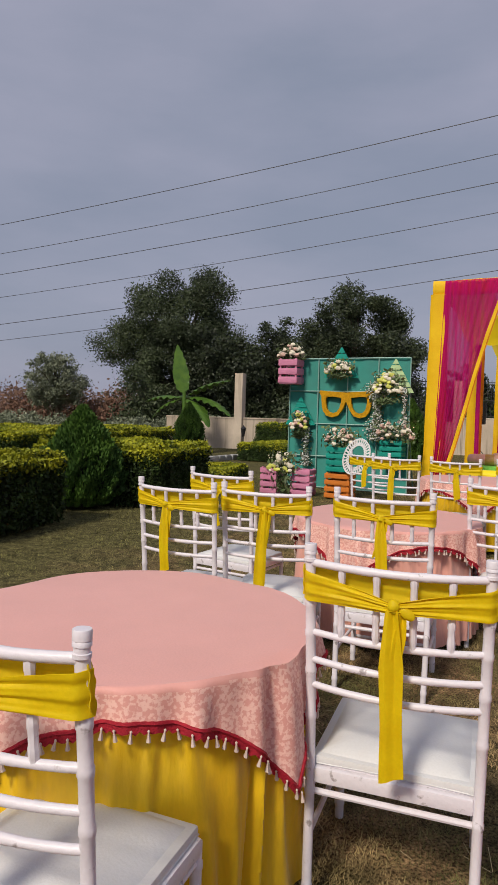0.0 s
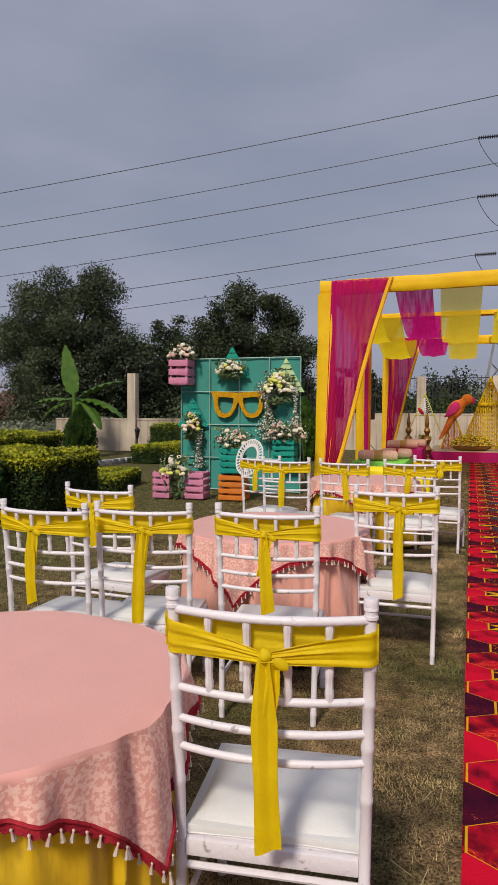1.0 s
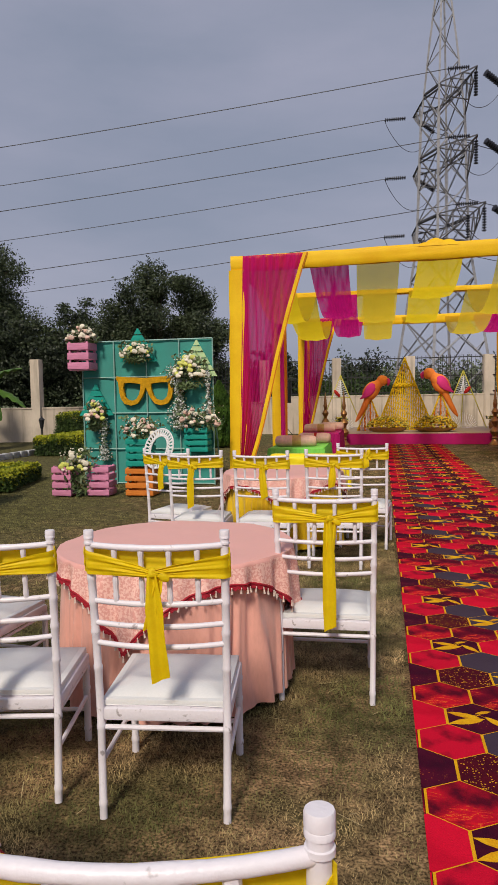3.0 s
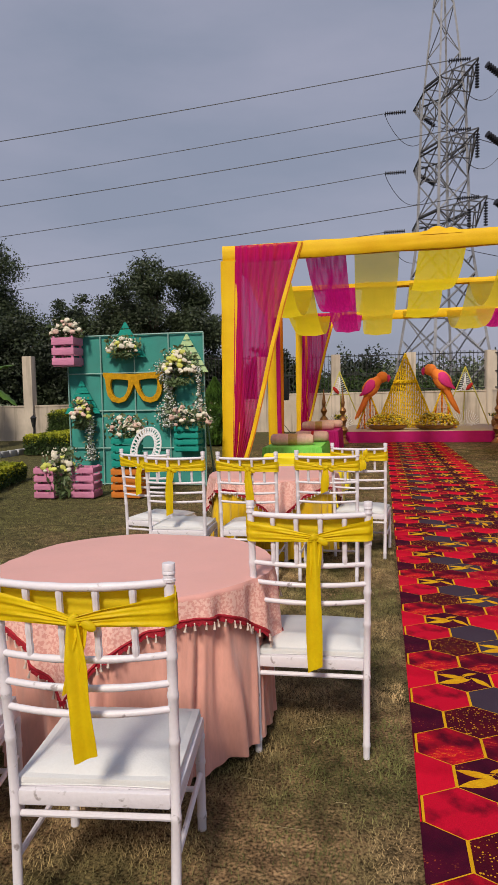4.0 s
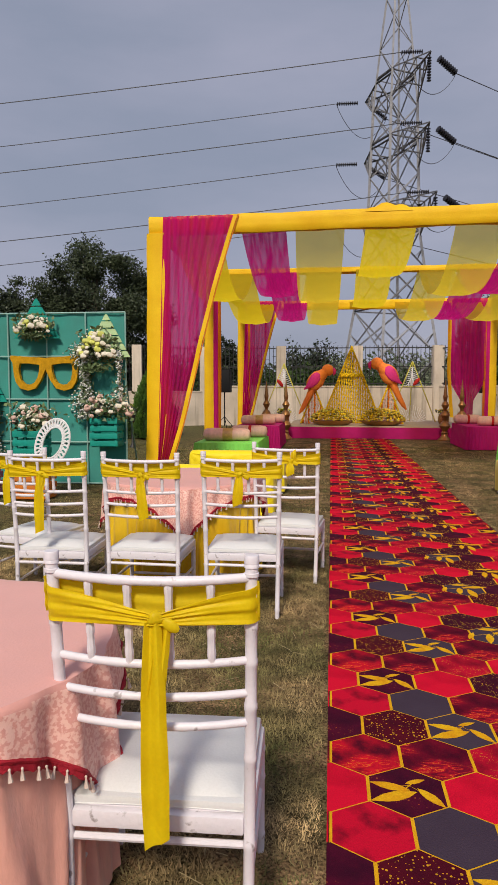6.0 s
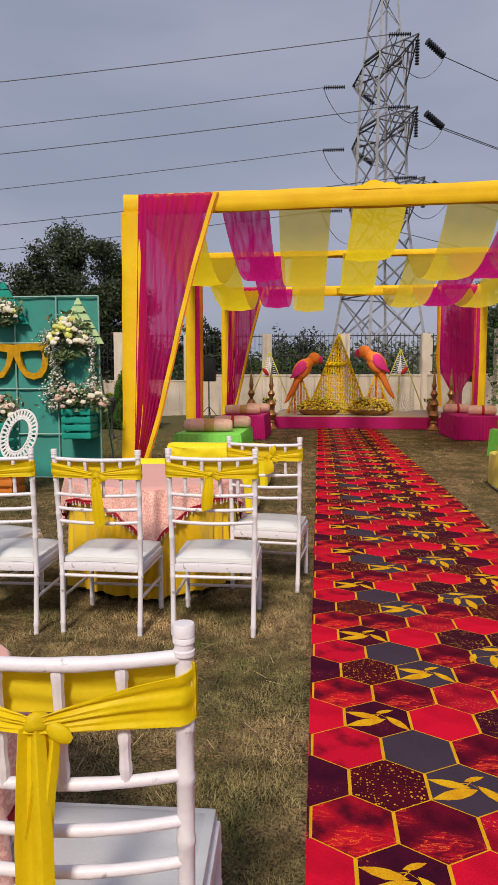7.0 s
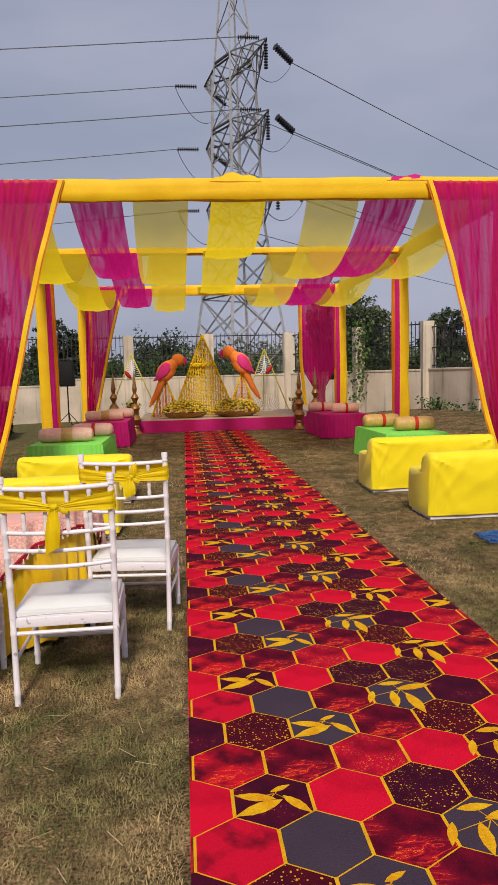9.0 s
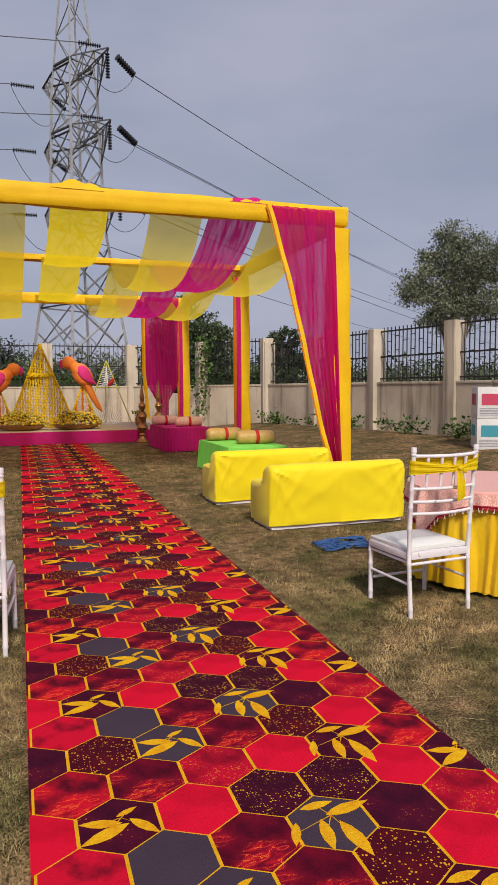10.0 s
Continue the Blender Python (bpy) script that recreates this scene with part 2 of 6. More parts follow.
# Printed carpet inks.
M_CLINE = mat("carpet_gold_line", (0.74, 0.39, 0.012), 0.85, 0.2, 14, 220, 0.3, spec=0.06)
def ink(name, color, dark, edge=(0.35, 0.65), scale=7.0, dots=None, dot_color=(0.62, 0.30, 0.015), dot_mask=(0.42, 0.58), flames=None):
    """A printed carpet ink: a cloudy ground, with gold dust (dots: its scale) or thin flame-like streaks (flames: how many) over it."""
    m = mat(name, color, 0.9, 0.18, scale, 220, 0.3, color2=dark, edge=edge, spec=0.06)
    n, l = m.node_tree.nodes, m.node_tree.links
    hsv = next(k for k in n if k.type == "HUE_SAT")
    co = next(k for k in n if k.type == "TEX_COORD")

    def noise_range(sc, lo, hi, detail=2.0, vec=None):
        no = n.new("ShaderNodeTexNoise")
        no.inputs["Scale"].default_value, no.inputs["Detail"].default_value = sc, detail
        l.new(vec or co.outputs["Object"], no.inputs["Vector"])
        rg = n.new("ShaderNodeMapRange")
        rg.inputs["From Min"].default_value, rg.inputs["From Max"].default_value = lo, hi
        l.new(no.outputs["Fac"], rg.inputs[0])
        return no, rg.outputs[0]

    def over(fac, tone):
        src = hsv.inputs["Color"].links[0].from_socket
        mix = n.new("ShaderNodeMix")
        mix.data_type = "RGBA"
        l.new(fac, mix.inputs["Factor"])
        l.new(src, mix.inputs[6])
        mix.inputs[7].default_value = (*tone, 1)
        l.new(mix.outputs[2], hsv.inputs["Color"])

    def math_node(op, a, b):
        k = n.new("ShaderNodeMath")
        k.operation = op
        for q, v in enumerate((a, b)):
            if isinstance(v, (int, float)):
                k.inputs[q].default_value = v
            else:
                l.new(v, k.inputs[q])
        return k.outputs[0]

    if flames:
        mp = n.new("ShaderNodeMapping")
        mp.inputs["Scale"].default_value = (1.0, 2.4, 1.0)
        mp.inputs["Rotation"].default_value = (0, 0, 0.5)
        l.new(co.outputs["Object"], mp.inputs[0])
        no = noise_range(9.0, 0, 1, 3.0, mp.outputs[0])[0]
        no.inputs["Distortion"].default_value = 1.6
        ridge = math_node("ABSOLUTE", math_node("SUBTRACT", no.outputs["Fac"], 0.5), 0)
        line = math_node("LESS_THAN", ridge, 0.007)
        halo = math_node("SUBTRACT", 1.0, math_node("MULTIPLY", ridge, 9.0))
        where = noise_range(5.0, 0.50, 0.60)[1]
        soft = math_node("MAXIMUM", math_node("MULTIPLY", halo, where), 0)
        over(math_node("MULTIPLY", soft, flames), (0.62, 0.012, 0.020))
        over(math_node("MULTIPLY", line, math_node("MULTIPLY", where, min(1.0, flames * 1.2))), (0.75, 0.20, 0.02))
    if dots:
        vo = n.new("ShaderNodeTexVoronoi")
        vo.inputs["Scale"].default_value = dots
        l.new(co.outputs["Object"], vo.inputs["Vector"])
        sep = n.new("ShaderNodeSeparateColor")
        l.new(vo.outputs["Color"], sep.inputs[0])
        size = math_node("MULTIPLY", math_node("POWER", sep.outputs[0], 2.0), 0.46)
        hit_ = math_node("LESS_THAN", vo.outputs["Distance"], size)
        over(math_node("MULTIPLY", hit_, noise_range(8.0, *dot_mask)[1]), dot_color)
    return m


M_CRED = ink("carpet_red", (0.60, 0.0055, 0.030), (0.40, 0.003, 0.020), (0.30, 0.55), 5)
M_CSPOT = ink("carpet_red_cloud", (0.52, 0.005, 0.028), (0.12, 0.003, 0.014), (0.34, 0.52), 8)
M_CMAR = ink("carpet_maroon", (0.20, 0.0040, 0.020), (0.060, 0.002, 0.013), (0.38, 0.66), 7, flames=0.75)
M_CDARK = ink("carpet_dark", (0.075, 0.004, 0.020), (0.034, 0.003, 0.015), (0.35, 0.65), 8, dots=130, dot_mask=(0.56, 0.70), dot_color=(0.50, 0.12, 0.02))
M_CGREY = ink("carpet_slate", (0.056, 0.038, 0.058), (0.048, 0.031, 0.050), (0.3, 0.7), 5)
M_CFIRE = ink("carpet_fire", (0.46, 0.006, 0.022), (0.085, 0.003, 0.014), (0.40, 0.60), 7, flames=1.0)
M_CGLIT = ink("carpet_glitter", (0.085, 0.004, 0.012), (0.050, 0.003, 0.012), (0.35, 0.65), 8, dots=105, dot_mask=(0.30, 0.44))
M_CGLIT2 = ink("carpet_gold_dust", (0.060, 0.004, 0.018), (0.036, 0.003, 0.014), (0.35, 0.65), 8, dots=125, dot_mask=(0.40, 0.56), dot_color=(0.60, 0.36, 0.015))
M_CRGLIT = ink("carpet_red_glitter", (0.46, 0.005, 0.026), (0.18, 0.003, 0.016), (0.36, 0.58), 7, dots=150, dot_mask=(0.46, 0.60), dot_color=(0.66, 0.22, 0.02))
M_CLEAF = mat("carpet_gold_leaf", (0.72, 0.42, 0.012), 0.9, 0.35, 22, 120, 0.3, color2=(0.60, 0.26, 0.008), spec=0.06)


def greener(m, tone, x0, x1):
    """Lets the lawn turn greener where it is less trodden, from x0 to x1."""
    n, l = m.node_tree.nodes, m.node_tree.links
    hsv = next(k for k in n if k.type == "HUE_SAT")
    src = hsv.inputs["Color"].links[0].from_socket
    geo = n.new("ShaderNodeNewGeometry")
    sep = n.new("ShaderNodeSeparateXYZ")
    l.new(geo.outputs["Position"], sep.inputs[0])
    wob = n.new("ShaderNodeTexNoise")
    wob.inputs["Scale"].default_value = 0.8
    l.new(geo.outputs["Position"], wob.inputs["Vector"])
    add = n.new("ShaderNodeMath")
    add.operation = "MULTIPLY_ADD"
    add.inputs[1].default_value = 3.0
    l.new(wob.outputs["Fac"], add.inputs[0])
    l.new(sep.outputs["X"], add.inputs[2])
    rg = n.new("ShaderNodeMapRange")
    rg.inputs["From Min"].default_value, rg.inputs["From Max"].default_value = x0 + 1.5, x1 + 1.5
    l.new(add.outputs[0], rg.inputs[0])
    mix = n.new("ShaderNodeMix")
    mix.data_type = "RGBA"
    l.new(rg.outputs[0], mix.inputs["Factor"])
    l.new(src, mix.inputs[6])
    mix.inputs[7].default_value = (*tone, 1)
    l.new(mix.outputs[2], hsv.inputs["Color"])


def speckle(m, scale, lo, hi, edge=(0.35, 0.65), detail=2, stretch=(1, 1, 1)):
    """A finer scale of light and dark over a material."""
    n, l = m.node_tree.nodes, m.node_tree.links
    hsv = next(k for k in n if k.type == "HUE_SAT")
    src = hsv.inputs["Value"].links[0].from_socket
    geo = n.new("ShaderNodeNewGeometry")
    no = n.new("ShaderNodeTexNoise")
    no.inputs["Scale"].default_value, no.inputs["Detail"].default_value = scale, detail
    mp = n.new("ShaderNodeMapping")
    mp.inputs["Scale"].default_value = stretch
    l.new(geo.outputs["Position"], mp.inputs[0])
    l.new(mp.outputs[0], no.inputs["Vector"])
    rg = n.new("ShaderNodeMapRange")
    rg.inputs["From Min"].default_value, rg.inputs["From Max"].default_value = edge
    rg.inputs["To Min"].default_value, rg.inputs["To Max"].default_value = lo, hi
    l.new(no.outputs["Fac"], rg.inputs[0])
    mul = n.new("ShaderNodeMath")
    mul.operation = "MULTIPLY"
    l.new(src, mul.inputs[0])
    l.new(rg.outputs[0], mul.inputs[1])
    l.new(mul.outputs[0], hsv.inputs["Value"])


speckle(M_GROUND, 95, 0.30, 1.75)
speckle(M_GROUND, 11, 0.62, 1.30)
speckle(M_BLADE, 5.5, 0.55, 1.35)
speckle(M_WALL, 1.6, 0.55, 1.04, (0.30, 0.46), 4, (3.2, 3.2, 0.22))
speckle(M_WALL, 0.9, 0.80, 1.05, (0.35, 0.6), 5)
greener(M_GROUND, (0.095, 0.085, 0.035), -2.2, -4.2)
greener(M_BLADE, (0.165, 0.155, 0.055), -2.2, -4.2)


# Building helpers.
rng = np.random.default_rng(7)


def finish(bm, name, material, smooth=True):
    me = bpy.data.meshes.new(name)
    bm.normal_update()
    bm.to_mesh(me)
    bm.free()
    for m in (material if isinstance(material, (list, tuple)) else [material]):
        me.materials.append(m)
    if smooth:
        me.shade_smooth()
        me.set_sharp_from_angle(angle=radians(38))
    return me


def part(name, bm, material, parent=None, label="", smooth=True):
    """One mesh object from a bmesh, under a thing or a part."""
    ob = new(name, finish(bm, name, material, smooth))
    if parent is not None:
        ob.parent = parent
    if label:
        tagged(ob, label)
    return ob


def thing(name, m, label, category, group="", kind=""):
    ob = new(name)
    ob.empty_display_size = 0.1
    ob.matrix_world = m
    return tagged(ob, label, category, group, kind)


def raw(name, verts, faces, material, parent=None, smooth=False):
    me = bpy.data.meshes.new(name)
    me.from_pydata(verts if isinstance(verts, list) else verts.tolist(), [], faces if isinstance(faces, list) else faces.tolist())
    for m in (material if isinstance(material, (list, tuple)) else [material]):
        me.materials.append(m)
    if smooth:
        me.shade_smooth()
    ob = new(name, me)
    if parent is not None:
        ob.parent = parent
    return ob


def box(bm, sx, sy, sz, m, bevel=0.0):
    """A box of that size with its centre at the pose m."""
    r = bmesh.ops.create_cube(bm, size=1, matrix=m @ Matrix.Diagonal((sx, sy, sz, 1)))
    if bevel:
        edges = list({e for v in r["verts"] for e in v.link_edges})
        bmesh.ops.bevel(bm, geom=edges, offset=bevel, segments=2, affect="EDGES", profile=0.6)
    return bm


def tube(bm, pts, radii, sides=8, close=True):
    """A round bar through the points, with a radius at each."""
    pts = [Vector(p) for p in pts]
    if not isinstance(radii, (list, tuple)):
        radii = [radii] * len(pts)
    rings = []
    up = None
    for i, p in enumerate(pts):
        d = (pts[min(i + 1, len(pts) - 1)] - pts[max(i - 1, 0)]).normalized()
        if up is None:
            up = d.orthogonal().normalized()
        up = (up - d * up.dot(d)).normalized()
        side = d.cross(up)
        rings.append([bm.verts.new(p + (up * math.cos(a) + side * math.sin(a)) * radii[i]) for a in [2 * math.pi * k / sides for k in range(sides)]])
    for a, b in zip(rings, rings[1:]):
        for k in range(sides):
            bm.faces.new((a[k], a[(k + 1) % sides], b[(k + 1) % sides], b[k]))
    if close:
        bm.faces.new(rings[0][::-1])
        bm.faces.new(rings[-1])
    return bm


def lathe(bm, profile, sides=20, m=None):
    """A turned body: profile rows of (radius, height)."""
    m = m or Matrix()
    rings = [[bm.verts.new(m @ Vector((r * math.cos(2 * math.pi * k / sides), r * math.sin(2 * math.pi * k / sides), z))) for k in range(sides)] for r, z in profile]
    for a, b in zip(rings, rings[1:]):
        for k in range(sides):
            bm.faces.new((a[k], a[(k + 1) % sides], b[(k + 1) % sides], b[k]))
    bm.faces.new(rings[0][::-1])
    bm.faces.new(rings[-1])
    return bm


def sheet(bm, f, nu, nv, thick=0.0):
    """A cloth: f(u, v) gives the place, u and v from 0 to 1."""
    g = [[bm.verts.new(f(i / nu, j / nv)) for j in range(nv + 1)] for i in range(nu + 1)]
    faces = [bm.faces.new((g[i][j], g[i + 1][j], g[i + 1][j + 1], g[i][j + 1])) for i in range(nu) for j in range(nv)]
    if thick:
        bmesh.ops.recalc_face_normals(bm, faces=faces)
        bmesh.ops.solidify(bm, geom=faces, thickness=thick)
    return bm


def prism(bm, outline, depth, m):
    """A flat shape in x and z, extruded along y."""
    a = [bm.verts.new(m @ Vector((x, -depth / 2, z))) for x, z in outline]
    b = [bm.verts.new(m @ Vector((x, depth / 2, z))) for x, z in outline]
    k = len(outline)
    bm.faces.new(a)
    bm.faces.new(b[::-1])
    for i in range(k):
        bm.faces.new((a[i], b[i], b[(i + 1) % k], a[(i + 1) % k]))
    bmesh.ops.recalc_face_normals(bm, faces=list(bm.faces))
    return bm


def leaves(name, pts, size, material, parent=None, flat=0.0, jitter=0.5, aspect=0.55):
    """A mass of small pointed leaves at the points, turned every way. flat: how far they lie level."""
    n = len(pts)
    d = rng.normal(size=(n, 3))
    d[:, 2] *= 1 - flat
    d /= np.linalg.norm(d, axis=1)[:, None] + 1e-9
    e = np.cross(d, rng.normal(size=(n, 3)))
    e /= np.linalg.norm(e, axis=1)[:, None] + 1e-9
    s = size * (1 + jitter * rng.uniform(-1, 1, size=(n, 1)))
    a, b = pts - d * s, pts + d * s
    c1, c2 = pts + e * s * aspect - d * s * 0.15, pts - e * s * aspect - d * s * 0.15
    verts = np.stack([a, c1, b, c2], axis=1).reshape(-1, 3)
    faces = np.arange(4 * n).reshape(-1, 4)
    return raw(name, verts, faces, material, parent)


def ball_mesh(name, material, rough=0.12, seed=1, sub=2):
    r = random.Random(seed)
    bm = bmesh.new()
    bmesh.ops.create_icosphere(bm, subdivisions=sub, radius=1)
    for v in bm.verts:
        v.co *= 1 + r.uniform(-rough, rough)
        v.co.z *= 0.8
    return finish(bm, name, material)


def cluster(name, centres, radii, material, parent=None, seed=3, squash=0.85):
    """Many small rough blossoms joined into one mesh."""
    r = random.Random(seed)
    bm = bmesh.new()
    bmesh.ops.create_icosphere(bm, subdivisions=1, radius=1)
    base = np.array([v.co[:] for v in bm.verts])
    tri = np.array([[v.index for v in f.verts] for f in bm.faces])
    bm.free()
    vs, fs = [], []
    for i, (c, rad) in enumerate(zip(centres, radii)):
        k = base * rad * np.array([1, 1, squash]) * (1 + 0.15 * rng.uniform(-1, 1, size=(len(base), 1)))
        vs.append(k + np.array(c))
        fs.append(tri + i * len(base))
    return raw(name, np.concatenate(vs), np.concatenate(fs), material, parent, True)


# The ground, one sheet to the horizon, with a slightly uneven lawn near the tables.
bm = bmesh.new()
xs = sorted({-1500, -500, -150, -60, 60, 150, 500, 1500, *[round(-30 + 1.0 * i, 2) for i in range(61)]})
ys = sorted({-1500, -500, -150, -40, 90, 200, 600, 2500, *[round(-8 + 1.0 * i, 2) for i in range(60)]})


def ground_z(x, y):
    """The lawn swells a little, and rises to a low bank along the wall beyond the sofas."""
    flat = min(1, max(0, (abs(x - 0.75) - 1.6) / 3)) * min(1, max(0, (60 - abs(y)) / 20)) * min(1, max(0, (60 - abs(x)) / 20))
    bank = min(1, max(0, ((x - 7.22) * 0.98 + (y - 24.34) * 0.2 + 4.2) / 3.6)) * 0.33 * min(1, max(0, (27.5 - y) / 3)) * min(1, max(0, (40 - abs(x)) / 10))
    return 0.025 * flat * noise.noise((x * 0.35, y * 0.35, 3.1)) - 0.012 * flat + bank


grid = [[bm.verts.new((x, y, ground_z(x, y))) for y in ys] for x in xs]
for i in range(len(xs) - 1):
    for j in range(len(ys) - 1):
        bm.faces.new((grid[i][j], grid[i + 1][j], grid[i + 1][j + 1], grid[i][j + 1]))
ground = tagged(part("ground", bm, M_GROUND), "trampled dry lawn of brown and green grass", "lawn", kind="structure")


def blades(name, n, x0, x1, y0, y1, length, width):
    p = np.column_stack([rng.uniform(x0, x1, n), rng.uniform(y0, y1, n), np.zeros(n)])
    keep = (p[:, 0] < -0.03) | (p[:, 0] > 1.53)
    dens = np.array([noise.noise((x * 0.9, y * 0.9, 0.4)) + 0.9 * noise.noise((x * 4.5, y * 4.5, 2.4)) for x, y in p[:, :2]])
    keep &= dens + rng.uniform(-0.7, 0.7, n) > -0.42
    p = p[keep]
    p[:, 2] = [ground_z(x, y) - 0.004 for x, y in p[:, :2]]
    m = len(p)
    a = rng.uniform(0, 2 * math.pi, m)
    lean = rng.uniform(0.75, 1.55, m)
    ln = length * rng.uniform(0.5, 1.3, m)
    tip = p + np.column_stack([np.cos(a) * np.sin(lean) * ln, np.sin(a) * np.sin(lean) * ln, np.cos(lean) * ln + 0.006])
    side = np.column_stack([-np.sin(a), np.cos(a), np.zeros(m)]) * width
    verts = np.stack([p - side, p + side, tip], axis=1).reshape(-1, 3)
    return tagged(raw(name, verts, np.arange(3 * m).reshape(-1, 3), M_BLADE), "short dry blades of lawn grass", "grass", kind="stuff")


blades("grass", 950000, -2.6, 3.2, 3.4, 9.5, 0.020, 0.0019)
blades("grass", 420000, -6.5, 6.5, 5.5, 20.0, 0.034, 0.0036)
st_n = 900
st_p = np.column_stack([rng.uniform(-2.5, 3.2, st_n), rng.uniform(3.2, 11.0, st_n), rng.uniform(0.012, 0.028, st_n)])
st_p = st_p[(st_p[:, 0] < -0.06) | (st_p[:, 0] > 1.58)]
st_a = rng.uniform(0, 6.28, len(st_p))
st_d = np.column_stack([np.cos(st_a), np.sin(st_a), rng.uniform(-0.1, 0.15, len(st_p))]) * rng.uniform(0.02, 0.10, (len(st_p), 1))
st_s = np.column_stack([-np.sin(st_a), np.cos(st_a), np.zeros(len(st_p))]) * 0.0012
tagged(raw("straw", np.stack([st_p - st_s, st_p + st_s, st_p + st_d + st_s, st_p + st_d - st_s], axis=1).reshape(-1, 3), np.arange(4 * len(st_p)).reshape(-1, 4), M_STRAW), "loose pale straws lying on the lawn", "straw", kind="stuff")

# The printed carpet runner.
HEX = 0.2475
ROW = 0.2075
carpet_mats = [M_CLINE, M_CRED, M_CSPOT, M_CMAR, M_CDARK, M_CGREY, M_CFIRE, M_CGLIT, M_CGLIT2, M_CRGLIT, M_CLEAF]
LINE, RED, SPOT, MAR, DARK, GREY, FIRE, GLIT, DUST, RGLIT, LEAF = range(11)
X0, X1, Y0, Y1, CZ = -0.012, 1.515, -1.5, 22.2, 0.022
PATTERN = [[SPOT, GREY, MAR, GREY, DARK, RGLIT, SPOT], [RED, DARK, RED, DUST, DUST, RED, DARK], [FIRE, MAR, RGLIT, RED, DARK, FIRE, MAR], [DARK, GLIT, GREY, MAR, GLIT, RED, MAR]]
LEAVES = {(0, 3), (1, 1), (3, 2), (2, 4), (1, 6)}


def clip(poly, axis, lim, sign):
    out = []
    for i, p in enumerate(poly):
        q = poly[(i + 1) % len(poly)]
        a, b = sign * (p[axis] - lim), sign * (q[axis] - lim)
        if a <= 0:
            out.append(p)
        if a * b < 0:
            k = a / (a - b)
            out.append((p[0] + (q[0] - p[0]) * k, p[1] + (q[1] - p[1]) * k))
    return out


def trimmed(poly):
    for axis, lim, sign in ((0, X0 + 0.004, -1), (0, X1 - 0.004, 1), (1, Y0, -1), (1, Y1 - 0.01, 1)):
        poly = clip(poly, axis, lim, sign)
        if len(poly) < 3:
            return None
    return poly


def slab(verts, faces, mats_, poly, z0, z1, index):
    """A thin raised print: its top and its rim."""
    n, k = len(poly), len(verts)
    verts += [(x, y, z1) for x, y in poly] + [(x, y, z0) for x, y in poly]
    faces.append(list(range(k, k + n)))
    mats_.append(index)
    for i in range(n):
        faces.append([k + i, k + n + i, k + n + (i + 1) % n, k + (i + 1) % n])
        mats_.append(index)


runner = thing("carpet_runner", pose(0, 0, 0), "long red carpet runner printed with gold-lined hexagons and leaves", "carpet")
bm = bmesh.new()
box(bm, X1 - X0 - 0.022, Y1 - Y0, CZ, pose((X0 + X1) / 2, (Y0 + Y1) / 2, CZ / 2), 0.004)
back_me = part("backing", bm, [M_CLINE, M_CMAR], runner, "gold ground of the carpet", smooth=False).data
for f_ in back_me.polygons:
    f_.material_index = 0 if f_.normal.z > 0.9 else 1
LEAF_SHAPE = [(-0.5, 0), (-0.28, 0.11), (0.0, 0.16), (0.25, 0.12), (0.40, 0.06), (0.56, 0), (0.38, -0.07), (0.2, -0.13), (-0.05, -0.15), (-0.3, -0.10)]
SPRIG_A = ((-0.050, 0.018, 166, 0.125), (-0.040, -0.034, 202, 0.155), (0.072, -0.028, -50, 0.115), (0.030, 0.052, 24, 0.07))
SPRIG_B = ((-0.125, -0.015, 248, 0.10), (-0.036, -0.045, 262, 0.135), (0.036, -0.085, 278, 0.165), (0.070, 0.045, 8, 0.15), (-0.015, 0.088, 3, 0.11))
rad = HEX / math.sqrt(3) - 0.0066
HEXPTS = [(rad * math.sin(radians(60 * k)), rad * math.cos(radians(60 * k))) for k in range(6)][::-1]
whole = {}
rest = ([], [], [])
sprigs = ([], [], [])
